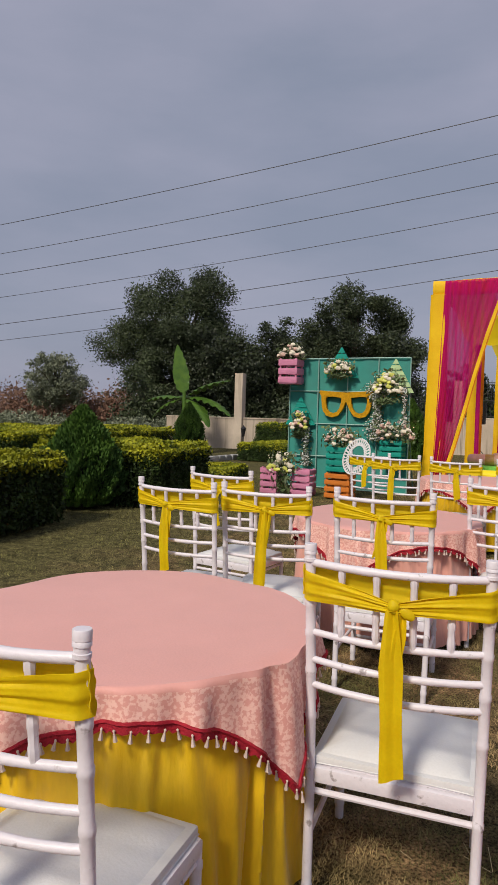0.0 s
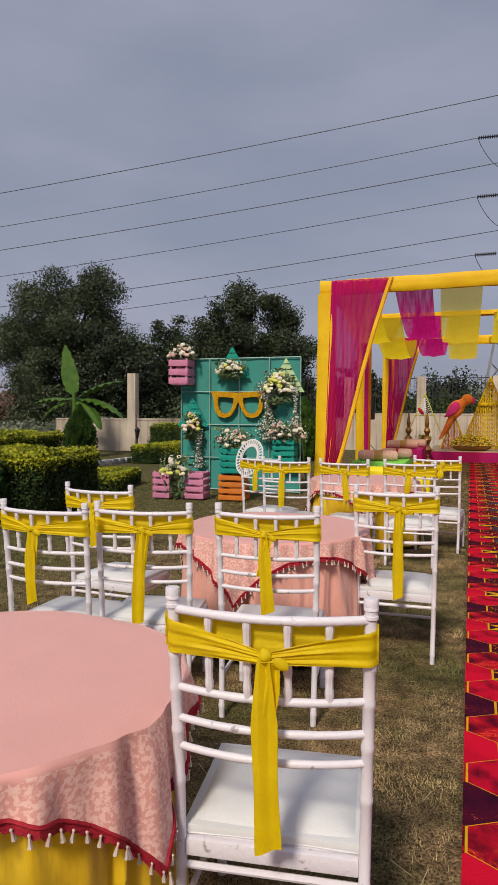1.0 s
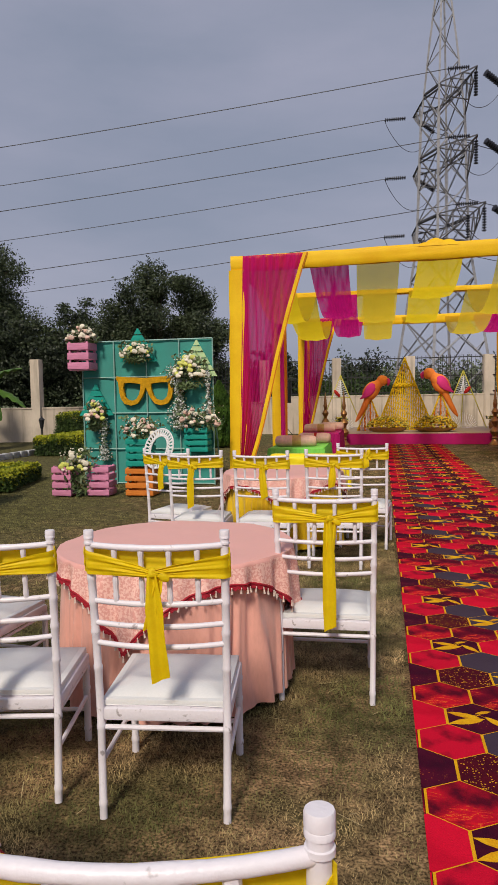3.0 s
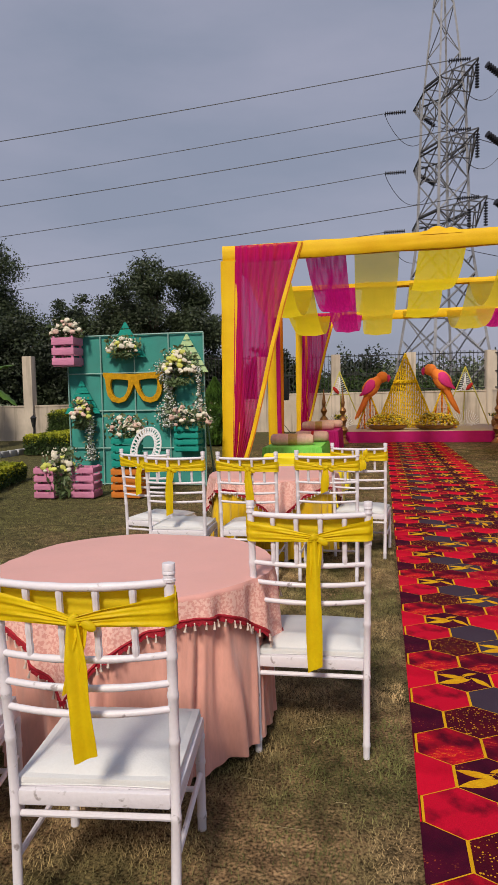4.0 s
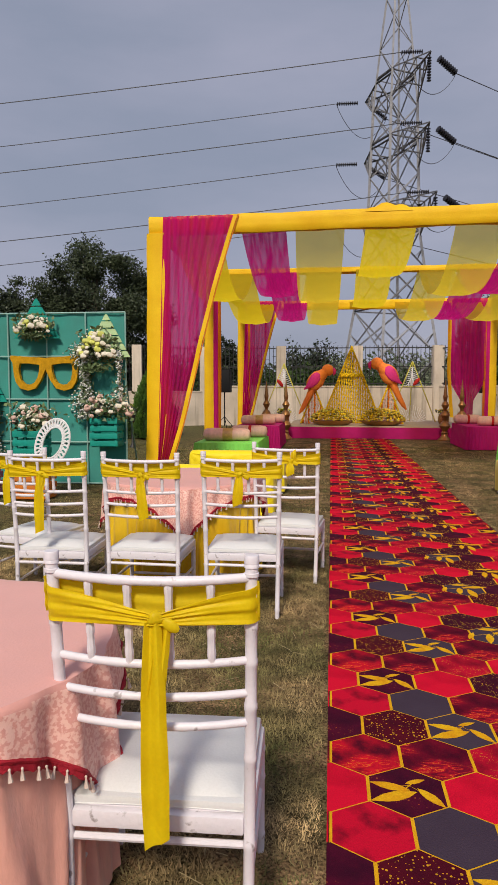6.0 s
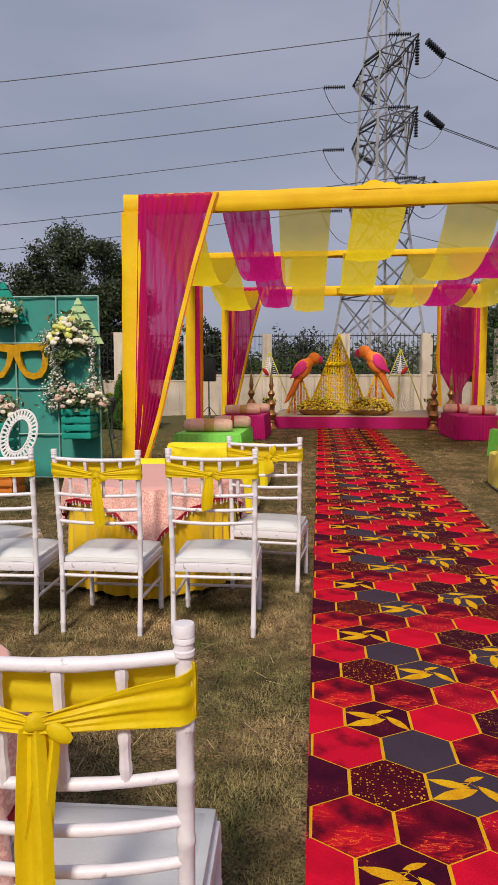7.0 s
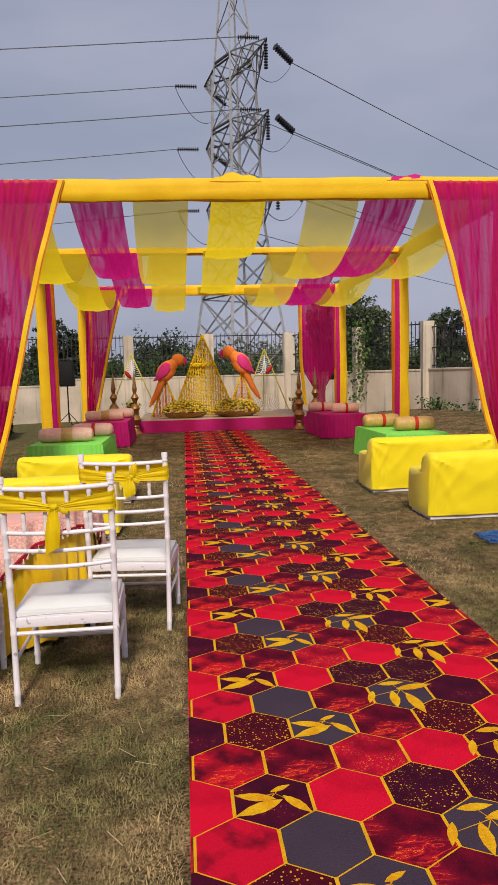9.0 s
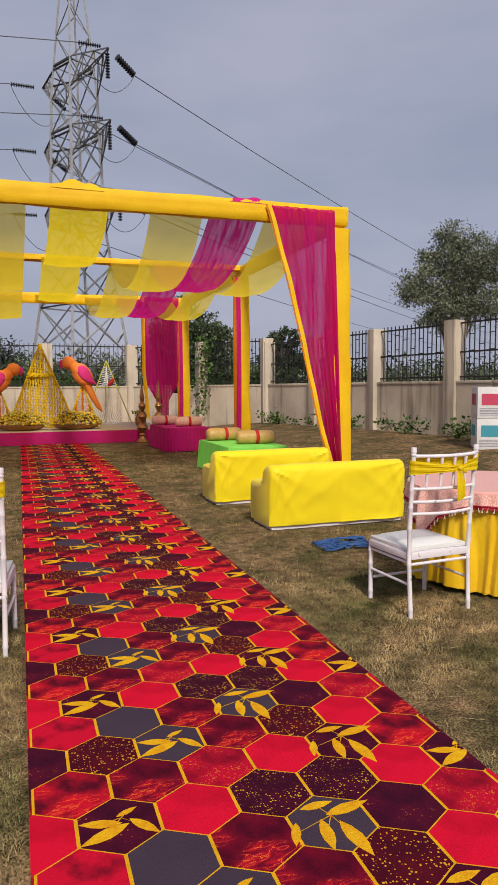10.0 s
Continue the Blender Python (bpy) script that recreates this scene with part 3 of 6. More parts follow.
for r in range(-40, 80):
    kind = r % 4
    cy = 6.255 + r * ROW
    if cy < Y0 - 0.2 or cy > Y1 + 0.2:
        continue
    for c in range(-1, 7):
        cx = 0.003 + HEX * (c + (0.5 if kind in (0, 2) else 0.0))
        ink_of = PATTERN[kind][c % 7]
        poly = trimmed([(cx + a, cy + b) for a, b in HEXPTS])
        if poly is None:
            continue
        if 4.9 < cy < 13.0:
            if len(poly) == 6 and abs(poly[0][0] - cx - HEXPTS[0][0]) < 1e-6 and abs(poly[3][0] - cx - HEXPTS[3][0]) < 1e-6 and X0 + 0.004 < cx - HEX / 2 + 0.005 and cx + HEX / 2 - 0.005 < X1 - 0.004:
                key, at_ = ink_of, (cx, cy)
                rel = HEXPTS
            else:
                key, at_ = (ink_of, kind, c), (cx, cy)
                rel = [(a - cx, b - cy) for a, b in poly]
            if key not in whole:
                v, f, m = [], [], []
                slab(v, f, m, rel, -0.001, 0.0012, 0)
                me = bpy.data.meshes.new("hexagon_print")
                me.from_pydata(v, [], f)
                me.materials.append(carpet_mats[ink_of])
                whole[key] = me
            o = new("hexagon_print", whole[key])
            o.parent = runner
            o.location = (at_[0], at_[1], CZ)
        else:
            slab(*rest, poly, CZ - 0.001, CZ + 0.0012, ink_of)
        if (kind, c % 7) in LEAVES and c >= 0:
            big = kind in (0, 2)
            for lx, ly, ang, ln in (SPRIG_B if big else SPRIG_A):
                ca, sa = math.cos(radians(ang)), math.sin(radians(ang))
                lp = trimmed([(cx + lx + (u * ca - v * sa) * ln, cy + ly + (u * sa + v * ca) * ln) for u, v in LEAF_SHAPE])
                if lp:
                    slab(*sprigs, lp, CZ, CZ + 0.0026, 0)
                # a fine stem to the middle of the sprig
                st = trimmed([(cx + 0.01, cy + 0.03), (cx + 0.013, cy + 0.028), (cx + lx + 0.0012, cy + ly), (cx + lx - 0.0012, cy + ly)])
                if st:
                    slab(*sprigs, st, CZ, CZ + 0.0020, 0)
far = raw("hexagon_prints_far", rest[0], rest[1], carpet_mats, runner)
far.data.polygons.foreach_set("material_index", rest[2])
tagged(far, kind="stuff")
lv = raw("leaf_print", sprigs[0], sprigs[1], M_CLEAF, runner)
tagged(lv, "gold leaf sprigs printed on the carpet", kind="stuff")


# The boundary wall: plinth, posts and iron grille between them.
def wall_run(name, pts, top, post_top, grille=True, label=""):
    ob = thing(name, pose(0, 0, 0), label, "wall", kind="structure")
    for i, (a, b) in enumerate(zip(pts, pts[1:])):
        a, b = Vector((*a, 0)), Vector((*b, 0))
        d = b - a
        rz = math.degrees(math.atan2(d.y, d.x))
        mid = (a + b) / 2
        bm = bmesh.new()
        box(bm, d.length - 0.30, 0.2, top + 0.3, pose(mid.x, mid.y, (top - 0.3) / 2, 0, 0, rz))
        box(bm, d.length - 0.30, 0.24, 0.06, pose(mid.x, mid.y, top + 0.03, 0, 0, rz), 0.01)
        part("wall_panel", bm, M_WALL, ob)
        if grille:
            g = bmesh.new()
            u = d.normalized()
            z0, z1 = top + 0.06, post_top - 0.07
            for z in (z0 + 0.08, (z0 + z1) / 2, z1):
                box(g, d.length - 0.32, 0.03, 0.035, pose(mid.x, mid.y, z, 0, 0, rz))
            k = 16
            for j in range(k):
                p = a + u * (0.2 + (d.length - 0.4) * (j + 0.5) / k)
                off = 0.05 if j % 2 else -0.05
                box(g, 0.018, 0.018, z1 - z0 + 0.1, pose(p.x, p.y, (z0 + z1) / 2 + 0.04, 0, 0, rz))
                if j % 2:
                    for z in (z0 + 0.35, z0 + 0.62, z0 + 0.95):
                        box(g, (d.length - 0.4) / k * 1.1, 0.014, 0.018, pose(p.x + u.x * off, p.y + u.y * off, z + 0.12 * ((j // 2) % 2), 0, 0, rz))
            part("iron_grille", g, M_IRON, ob, "black iron fence grille", smooth=False)
    for i, p in enumerate(pts):
        bm = bmesh.new()
        box(bm, 0.34, 0.30, post_top + 0.3, pose(p[0], p[1], (post_top - 0.3) / 2, 0, 0, 10 * (i % 2)), 0.012)
        part("wall_post", bm, M_WALL, ob)
    return ob


wall_run("wall_north", [(-4.66, 28.9), (-1.86, 28.9), (0.94, 28.9), (3.75, 28.9)], 1.40, 2.9, label="cream plastered boundary wall with posts and iron grille")
wall_run("wall_east", [(7.22 + 0.49 * k, 24.34 - 2.385 * k) for k in range(9)], 1.42, 2.74, label="cream stained boundary wall with posts and iron grille")
wall_run("wall_corner", [(3.80, 28.84), (5.66, 26.38), (7.18, 24.40)], 1.41, 2.86, label="cream boundary wall with climbing creeper on its post")
wall_run("wall_west", [(-12.1, 24.4), (-9.3, 26.0)], 1.15, 2.9, grille=False, label="cream plastered low wall with a tall square post")
bm = bmesh.new()
box(bm, 2.75, 0.2, 1.45, pose(-13.6, 24.0, 0.425, 0, 0, 15))
box(bm, 2.78, 0.24, 0.06, pose(-13.6, 24.0, 1.18, 0, 0, 15), 0.01)
tagged(part("wall_end", bm, M_WALL), "cream plastered low garden wall behind a banana plant", "wall", kind="structure")
wall_run("wall_northwest", [(-9.2, 26.05), (-6.9, 27.5), (-4.7, 28.85)], 1.2, 2.9, label="cream boundary wall with iron grille behind the trees")


# Chairs: turned white chairs with ladder backs, tied with yellow sashes.
def ringed(z0, z1, r, rings):
    rows = [(z0, r)]
    for z in rings:
        rows += [(z - 0.011, r), (z - 0.006, r * 1.14), (z + 0.006, r * 1.14), (z + 0.011, r)]
    return rows + [(z1, r)]


def back_y(z):
    return -0.2 - 0.05 * max(0, (z - 0.36) / 0.6) ** 1.2 + 0.02 * min(1, max(0, z / 0.36)) - 0.02


def make_chair():
    ch = thing("chiavari_chair", pose(0, 0, 0), "white wooden ladder-back chair with yellow sash", "chair", "chairs round the tables")
    for s in (-1, 1):
        bm = bmesh.new()
        rows = ringed(0, 0.915, 0.0125, (0.05, 0.30, 0.50, 0.62, 0.72, 0.80))
        tube(bm, [(s * (0.195 + 0.012 * z), back_y(z), z) for z, r in rows], [r for z, r in rows], 10)
        x, y = s * (0.195 + 0.012 * 0.93), back_y(0.93)
        lathe(bm, [(0.0132, 0.908), (0.0150, 0.909), (0.0150, 0.916), (0.0131, 0.917), (0.0131, 0.926), (0.0151, 0.927), (0.0151, 0.934), (0.0143, 0.935), (0.0152, 0.936), (0.0152, 0.951), (0.0142, 0.953)], 14, pose(x, y, 0))
        part("back_post", bm, M_CHAIR, ch)
        bm = bmesh.new()
        rows = ringed(0, 0.352, 0.0132, (0.05, 0.22, 0.30))
        tube(bm, [(s * 0.195, 0.2, z) for z, r in rows], [r for z, r in rows], 10)
        part("front_leg", bm, M_CHAIR, ch)
        for z in (0.307, 0.185):
            bm = bmesh.new()
            tube(bm, [(s * 0.196, -0.2, z), (s * 0.195, 0.2, z)], 0.008, 8)
            part("side_stretcher", bm, M_CHAIR, ch)

    def rail(name, z, r, bow):
        bm = bmesh.new()
        w = 0.196 + 0.012 * z
        n = 12
        tube(bm, [(w * (2 * i / n - 1), back_y(z) - bow * (1 - (2 * i / n - 1) ** 2), z - 0.004 * (1 - (2 * i / n - 1) ** 2)) for i in range(n + 1)], [r * (1.10 if i in (4, 8) else 1) for i in range(n + 1)], 12)
        part(name, bm, M_CHAIR, ch)

    rail("top_rail", 0.906, 0.0100, 0.034)
    for z in (0.725, 0.652, 0.585):
        rail("back_rail", z, 0.0088, 0.032)
    for x in (-0.125, -0.042, 0.042, 0.125):
        bow = 0.033 * (1 - (x / 0.2) ** 2)
        bm = bmesh.new()
        rows = ringed(0.722, 0.905, 0.0082, (0.745, 0.79, 0.885))
        tube(bm, [(x, back_y(z) - bow, z) for z, r in rows], [r for z, r in rows], 8)
        part("spindle", bm, M_CHAIR, ch)
    bm = bmesh.new()
    for sy in (-0.2, 0.2):
        box(bm, 0.375, 0.026, 0.04, pose(0, sy, 0.344), 0.006)
    for sx in (-0.195, 0.195):
        box(bm, 0.026, 0.40, 0.04, pose(sx, 0, 0.344), 0.006)
    box(bm, 0.37, 0.38, 0.012, pose(0, 0, 0.360))
    part("seat_frame", bm, M_CHAIR, ch)
    for y, z in ((-0.2, 0.297), (0.2, 0.13)):
        bm = bmesh.new()
        tube(bm, [(-0.195, y, z), (0.195, y, z)], 0.0088, 8)
        part("stretcher", bm, M_CHAIR, ch)
    bm = bmesh.new()

    def pad(u, v):
        x, y = (u - 0.5) * 0.40, (v - 0.5) * 0.40
        e = max(abs(2 * u - 1), abs(2 * v - 1))
        return (x, y + 0.005, 0.368 + 0.042 * (1 - e ** 6) + 0.004 * math.cos(4 * (u - 0.5)))

    sheet(bm, pad, 16, 16, 0.0)
    box(bm, 0.398, 0.398, 0.022, pose(0, 0.005, 0.377), 0.008)
    part("cushion", bm, M_CUSHION, ch, "white leatherette cushion")
    return ch


def add_sash(ch, end, knot=0.0, seed=0, skew=0.0):
    """A wide band round the back, pinched into a knot, with a hanging tail that ends at the height given."""
    r = random.Random(seed)
    k = knot
    ph = r.uniform(0, 6)
    bm = bmesh.new()

    def front(u, v):
        x = -0.2225 + 0.445 * u
        t = min(1, abs(x - k) / (0.222 + abs(k) * (1 if x * k < 0 else -1)))
        half = 0.010 + 0.029 * t ** 0.75
        mid = 0.828 + 0.020 * t + skew * x * 0.6
        z = mid + (v * 2 - 1) * half
        fold = 0.0019 * math.sin(v * 30 + ph + 4 * t) * (1.15 - 0.95 * t) + 0.0022 * math.sin(v * 13 + 5 * u) + 0.0016 * noise.noise((u * 9, v * 3, seed))
        bow = 0.034 * (1 - min(1, (x / 0.2) ** 2))
        edge = max(0, abs(x) - 0.209) * 2.2
        return (x, back_y(z) - bow * (0.25 + 0.75 * (1 - t)) - 0.0235 + edge - 0.010 * (1 - t) ** 3 + fold, z)

    sheet(bm, front, 44, 22, 0.0016)
    band = part("sash", bm, M_SASH, ch, "yellow satin sash tied round the chair back")
    bm = bmesh.new()

    def rear(u, v):
        x = -0.222 + 0.444 * u
        z = 0.822 + 0.078 * v
        bow = 0.034 * (1 - min(1, (x / 0.2) ** 2))
        edge = max(0, abs(x) - 0.209) * 2.2
        return (x, back_y(z) - bow + 0.021 - edge + 0.003 * math.sin(v * 15 + u * 8 + ph), z)

    sheet(bm, rear, 30, 10, 0.0016)
    part("sash_wrap", bm, M_WRAP, band)
    bm = bmesh.new()
    bmesh.ops.create_icosphere(bm, subdivisions=3, radius=1, matrix=pose(k, back_y(0.83) - 0.062, 0.832) @ Matrix.Diagonal((0.016, 0.011, 0.015, 1)))
    for v in bm.verts:
        v.co += v.normal * 0.008 * noise.noise(v.co * 45 + Vector((seed, 0, 0)))
    bmesh.ops.create_icosphere(bm, subdivisions=2, radius=1, matrix=pose(k + 0.030, back_y(0.83) - 0.060, 0.818, 0, 35, 0) @ Matrix.Diagonal((0.021, 0.007, 0.013, 1)))
    part("knot", bm, M_SASH, band)
    for j, (e, w, off) in enumerate(((end, 0.026, -0.004), (max(end + 0.16, 0.62), 0.017, 0.02))):
        bm = bmesh.new()
        sway = r.uniform(-0.02, 0.02)

        def tail(u, v):
            z = 0.825 + (e - 0.825) * v
            s = (u - 0.5) * 2
            wide = w * (0.55 + 0.45 * min(1, v * 3)) * (1.0 + 0.06 * math.sin(v * 9 + ph))
            return (k + off * (1 - v) + sway * v + s * wide, back_y(0.83) - 0.064 + 0.010 * j - 0.012 * math.sin(v * 2.6) + 0.007 * math.cos(s * 4 + ph) * (1 - 0.5 * v), z + 0.012 * s * v)

        sheet(bm, tail, 8, 18, 0.0015)
        part("sash_tail", bm, M_SASH, band)


# Seat centre, turn to the left, where the tail ends, knot shift, and what marks the chair.
CHAIRS = [
    (-0.451, 3.641, 7.5, 0.42, 0.0, "beside the yellow-skirted table", 1.07, 1.022),
    (-0.934, 2.795, 5, 0.55, -0.05, "beside the yellow-skirted table", 1.07, 1.01),
    (-0.868, 5.01, 6.5, 0.50, 0.0, "in front of the rose-skirted table", 1.06, 1.022),
    (-0.396, 5.947, 2.2, 0.36, 0.02, "between rose-skirted table and carpet", 1.05, 1.03),
    (-1.485, 5.0, 11, 0.40, 0.01, "in front of the rose-skirted table", 1.06, 1.005),
    (-1.855, 4.83, 0, 0.50, -0.03, "near the rose-skirted table", 1.06, 1.012),
    (-2.035, 5.628, -4, 0.60, 0.0, "behind others at the rose table", 1.06, 1.008),
    (-0.517, 8.312, 1, 0.66, 0.0, "in front of the yellow-skirted table", 1.06, 1.022),
    (-1.09, 8.28, -1.5, 0.58, 0.02, "in front of the yellow-skirted table", 1.06, 1.014),
    (-1.645, 8.235, 2, 0.50, -0.02, "in front of the yellow-skirted table", 1.06, 1.02),
    (-1.94, 8.56, -12, 0.60, -0.02, "by the yellow-skirted table", 1.06, 1.012),
    (-0.286, 9.072, -6, 0.74, 0.04, "beside table and carpet runner", 1.06, 1.017),
    (2.328, 8.845, 4, 0.66, 0.06, "at a table beyond the carpet", 1.09, 1.058),
]
model = make_chair()
for i, (x, y, turn, end, knot, where, wide, tall) in enumerate(CHAIRS):
    c = model if i == 0 else copy_thing(model, pose(0, 0, 0))
    if i:
        # the sash of the model is left out of the copies
        for o in [o for o in c.children if o.name.startswith("sash")]:
            for q in list(o.children):
                bpy.data.objects.remove(q)
            bpy.data.objects.remove(o)
    CHAIRS[i] = (c, x, y, turn, end, knot, where, wide, tall)
for i, (c, x, y, turn, end, knot, where, wide, tall) in enumerate(CHAIRS):
    add_sash(c, end, knot, i, 0.05 * math.sin(i * 2.3))
    c.matrix_world = pose(x, y, 0.0, 0, 0, turn) @ Matrix.Diagonal((wide, 1, tall, 1))
    tagged(c, "white chair with yellow sash " + where)


# Round tables with a square pink overlay, tasselled hem and gathered skirt.
tassel_bm = bmesh.new()
lathe(tassel_bm, [(0.001, 0.0), (0.0035, -0.003), (0.0022, -0.007), (0.0050, -0.022), (0.0060, -0.027)], 5)
TASSEL = finish(tassel_bm, "tassel", M_TASSEL)


def round_table(x, y, turn, skirt_mat, skirt_word, r=0.545, top=0.685, half=0.645, folds=34, seed=0):
    tb = thing("round_table", pose(x, y, 0, 0, 0, turn), "round banquet table hidden under cloths on the lawn", "table", "banquet tables")
    bm = bmesh.new()
    lathe(bm, [(r - 0.005, top - 0.028), (r - 0.002, top - 0.02), (r - 0.002, top - 0.008), (r - 0.008, top - 0.004)], 40)
    part("tabletop", bm, M_CHAIR, tb)
    for k in range(4):
        bm = bmesh.new()
        a = radians(45 + 90 * k)
        tube(bm, [(0.33 * math.cos(a), 0.33 * math.sin(a), 0), (0.30 * math.cos(a), 0.30 * math.sin(a), top - 0.03)], 0.014, 8)
        part("leg", bm, M_STEEL, tb)
    cl = thing("tablecloth", pose(x, y, 0, 0, 0, turn), "pink satin overlay with tasselled hem over a " + skirt_word + " skirt", "tablecloth", "cloths of the tables")
    rr = random.Random(seed)
    ph = [rr.uniform(0, 6.28) for _ in range(4)]

    def wave(a, k):
        return math.sin(a * k + ph[0]) + 0.5 * math.sin(a * (k * 1.7) + ph[1]) + 0.35 * math.sin(a * (k * 0.45) + ph[2])

    bm = bmesh.new()

    def skirt(u, v):
        a = 2 * math.pi * u
        s = v ** 0.7
        soft = 0.75 + 0.35 * math.sin(a * 6 + ph[2]) * math.sin(a * 2.3 + ph[1])
        rad = r - 0.004 + 0.020 * v + 0.017 * s * soft * wave(a + 0.05 * math.sin(a * 9 + 3 * v), folds) + 0.010 * s * wave(a, folds * 0.33)
        return (rad * math.cos(a), rad * math.sin(a), top - 0.012 - v * (top - 0.05 - 0.012 * math.sin(a * 5 + ph[3])))

    sheet(bm, skirt, 760, 10)
    bmesh.ops.remove_doubles(bm, verts=list(bm.verts), dist=0.0004)
    part("skirt", bm, skirt_mat, cl, "gathered " + skirt_word + " satin skirt")

    def drop(a):
        # the square cloth hangs furthest at its corners
        return half / max(abs(math.cos(a)), abs(math.sin(a))) - r

    def over(a, v):
        """v from 0 at the table's edge to 1 at the hem."""
        d = min(drop(a), 0.40)
        s = v * d
        z = top + 0.004 - max(0, s - 0.010) + 0.0
        corner = min(1, max(0, (drop(a) - 0.16) / 0.2))
        rad = r + 0.012 + min(s, 0.02) * 0.7 + 0.035 * v * (0.6 * corner + 0.25) + 0.017 * min(1, s / 0.1) * wave(a, 24) * (0.7 + 0.5 * corner)
        return Vector((rad * math.cos(a), rad * math.sin(a), z))

    bm = bmesh.new()
    n, nv = 380, 14
    rings = [[bm.verts.new((r * f * math.cos(2 * math.pi * i / n), r * f * math.sin(2 * math.pi * i / n), top + 0.004 + 0.0015 * noise.noise((9 * f, i * 0.05, seed)) - (0.002 if f == 1.0 else 0))) for i in range(n)] for f in (0.12, 0.4, 0.7, 0.9, 0.97, 1.0)]
    rings += [[bm.verts.new(over(2 * math.pi * i / n, j / nv)) for i in range(n)] for j in range(1, nv + 1)]
    bm.faces.new(rings[0])
    for a, b in zip(rings, rings[1:]):
        for i in range(n):
            bm.faces.new((a[i], b[i], b[(i + 1) % n], a[(i + 1) % n]))
    bm.faces.ensure_lookup_table()
    for f in bm.faces:
        f.material_index = 1 if f.calc_center_median().z < top - 0.012 else 0
    part("overlay", bm, [M_PINK, M_LACE], cl, "pink satin square overlay with a brocade border")
    hem = [over(2 * math.pi * i / n, 1.0) for i in range(n)]
    bm = bmesh.new()
    loop = hem + [hem[0]]
    tube(bm, [p + Vector((0, 0, -0.002)) + p.normalized() * 0.003 for p in loop], [0.0045 + 0.001 * (i % 2) for i in range(len(loop))], 5, False)
    top_row = [bm.verts.new(p + p.normalized() * 0.002) for p in hem]
    low_row = [bm.verts.new(p + p.normalized() * (0.005 + 0.003 * math.sin(i * 1.9)) + Vector((0, 0, -0.026 - 0.004 * math.sin(i * 2.7)))) for i, p in enumerate(hem)]
    for i in range(n):
        bm.faces.new((top_row[i], low_row[i], low_row[(i + 1) % n], top_row[(i + 1) % n]))
    trim = part("hem_trim", bm, M_TRIM, cl, "red braided hem trim")
    length = [0]
    for p, q in zip(loop, loop[1:]):
        length.append(length[-1] + (q - p).length)
    count = int(length[-1] / 0.036)
    for k in range(count):
        want = length[-1] * (k + 0.5) / count
        i = max(j for j in range(n) if length[j] <= want)
        ob = new("tassel", TASSEL)
        ob.parent = trim
        q = loop[i]
        ob.matrix_local = Matrix.Translation(q + Vector((q.x, q.y, 0)).normalized() * 0.010 + Vector((0, 0, -0.010))) @ pose(0, 0, 0, rr.uniform(-14, 14), rr.uniform(-14, 14), 0)


round_table(-1.22, 3.40, 36, M_YSKIRT, "yellow", r=0.53, half=0.615, seed=1)
round_table(-1.13, 5.88, 40, M_ROSE, "rose pink", half=0.635, seed=2)
round_table(-1.07, 9.10, 57, M_YSKIRT, "yellow", seed=3)
round_table(3.14, 9.18, 48, M_YSKIRT, "yellow", seed=4)


# The open pavilion of wrapped posts and beams, with sheer drapes and a swagged canopy.
PX0, PX1 = -2.45, 4.18
PYS = (13.64, 17.75, 22.6)
PTOP, PBOT = 3.72, 3.47
pav = thing("pavilion", pose(0, 0, 0), "wedding pavilion wrapped in yellow cloth with magenta sheer drapes", "pavilion")


def wrap(bm, a, b, w, h, seed, flare=0.0):
    """A post or beam wrapped in cloth, slightly loose."""
    a, b = Vector(a), Vector(b)
    d = b - a
    n = 26
    up = Vector((0, 0, 1)) if abs(d.normalized().z) < 0.9 else Vector((0, 1, 0))
    side = d.cross(up).normalized()
    up = side.cross(d).normalized()
    rings = []
    for i in range(n + 1):
        t = i / n
        c = a + d * t
        k = 1 + flare * (1 - t) ** 2
        ring = []
        for j in range(16):
            ang = 2 * math.pi * (j + 0.5) / 16
            cx, cz = math.cos(ang), math.sin(ang)
            q = max(abs(cx), abs(cz)) ** 0.94
            wob = 0.014 * noise.noise((t * d.length * 2.2 + seed, j * 0.5, seed * 1.3))
            ring.append(bm.verts.new(c + side * (cx / q * w / 2 * k + wob) + up * (cz / q * h / 2 * k + wob)))
        rings.append(ring)
    for r0, r1 in zip(rings, rings[1:]):
        for j in range(16):
            bm.faces.new((r0[j], r0[(j + 1) % 16], r1[(j + 1) % 16], r1[j]))
    bm.faces.new(rings[0][::-1])
    bm.faces.new(rings[-1])
    return bm


for i, y in enumerate(PYS):
    for x in (PX0, PX1):
        bm = bmesh.new()
        wrap(bm, (x, y, 0), (x, y, PBOT + 0.02), 0.30 if i == 0 else 0.24, 0.2, x + y, 0.25 if i == 0 else 0.1)
        part("post", bm, M_POSTY, pav, "post wrapped in yellow cloth")
    bm = bmesh.new()
    h = PTOP - PBOT if i != 1 else 0.12
    wrap(bm, (PX0 - 0.11, y, PTOP - h / 2), (PX1 + 0.11, y, PTOP - h / 2 + (0.06 if i == 0 else 0)), 0.16, h, y)
    part("cross_beam", bm, M_POSTY, pav, "beam wrapped in yellow cloth")
for x in (PX0, PX1):
    bm = bmesh.new()
    wrap(bm, (x, PYS[0], PTOP - 0.12), (x, PYS[2], PTOP - 0.12), 0.16, 0.22, x)
    part("side_beam", bm, M_POSTY, pav)
bm = bmesh.new()
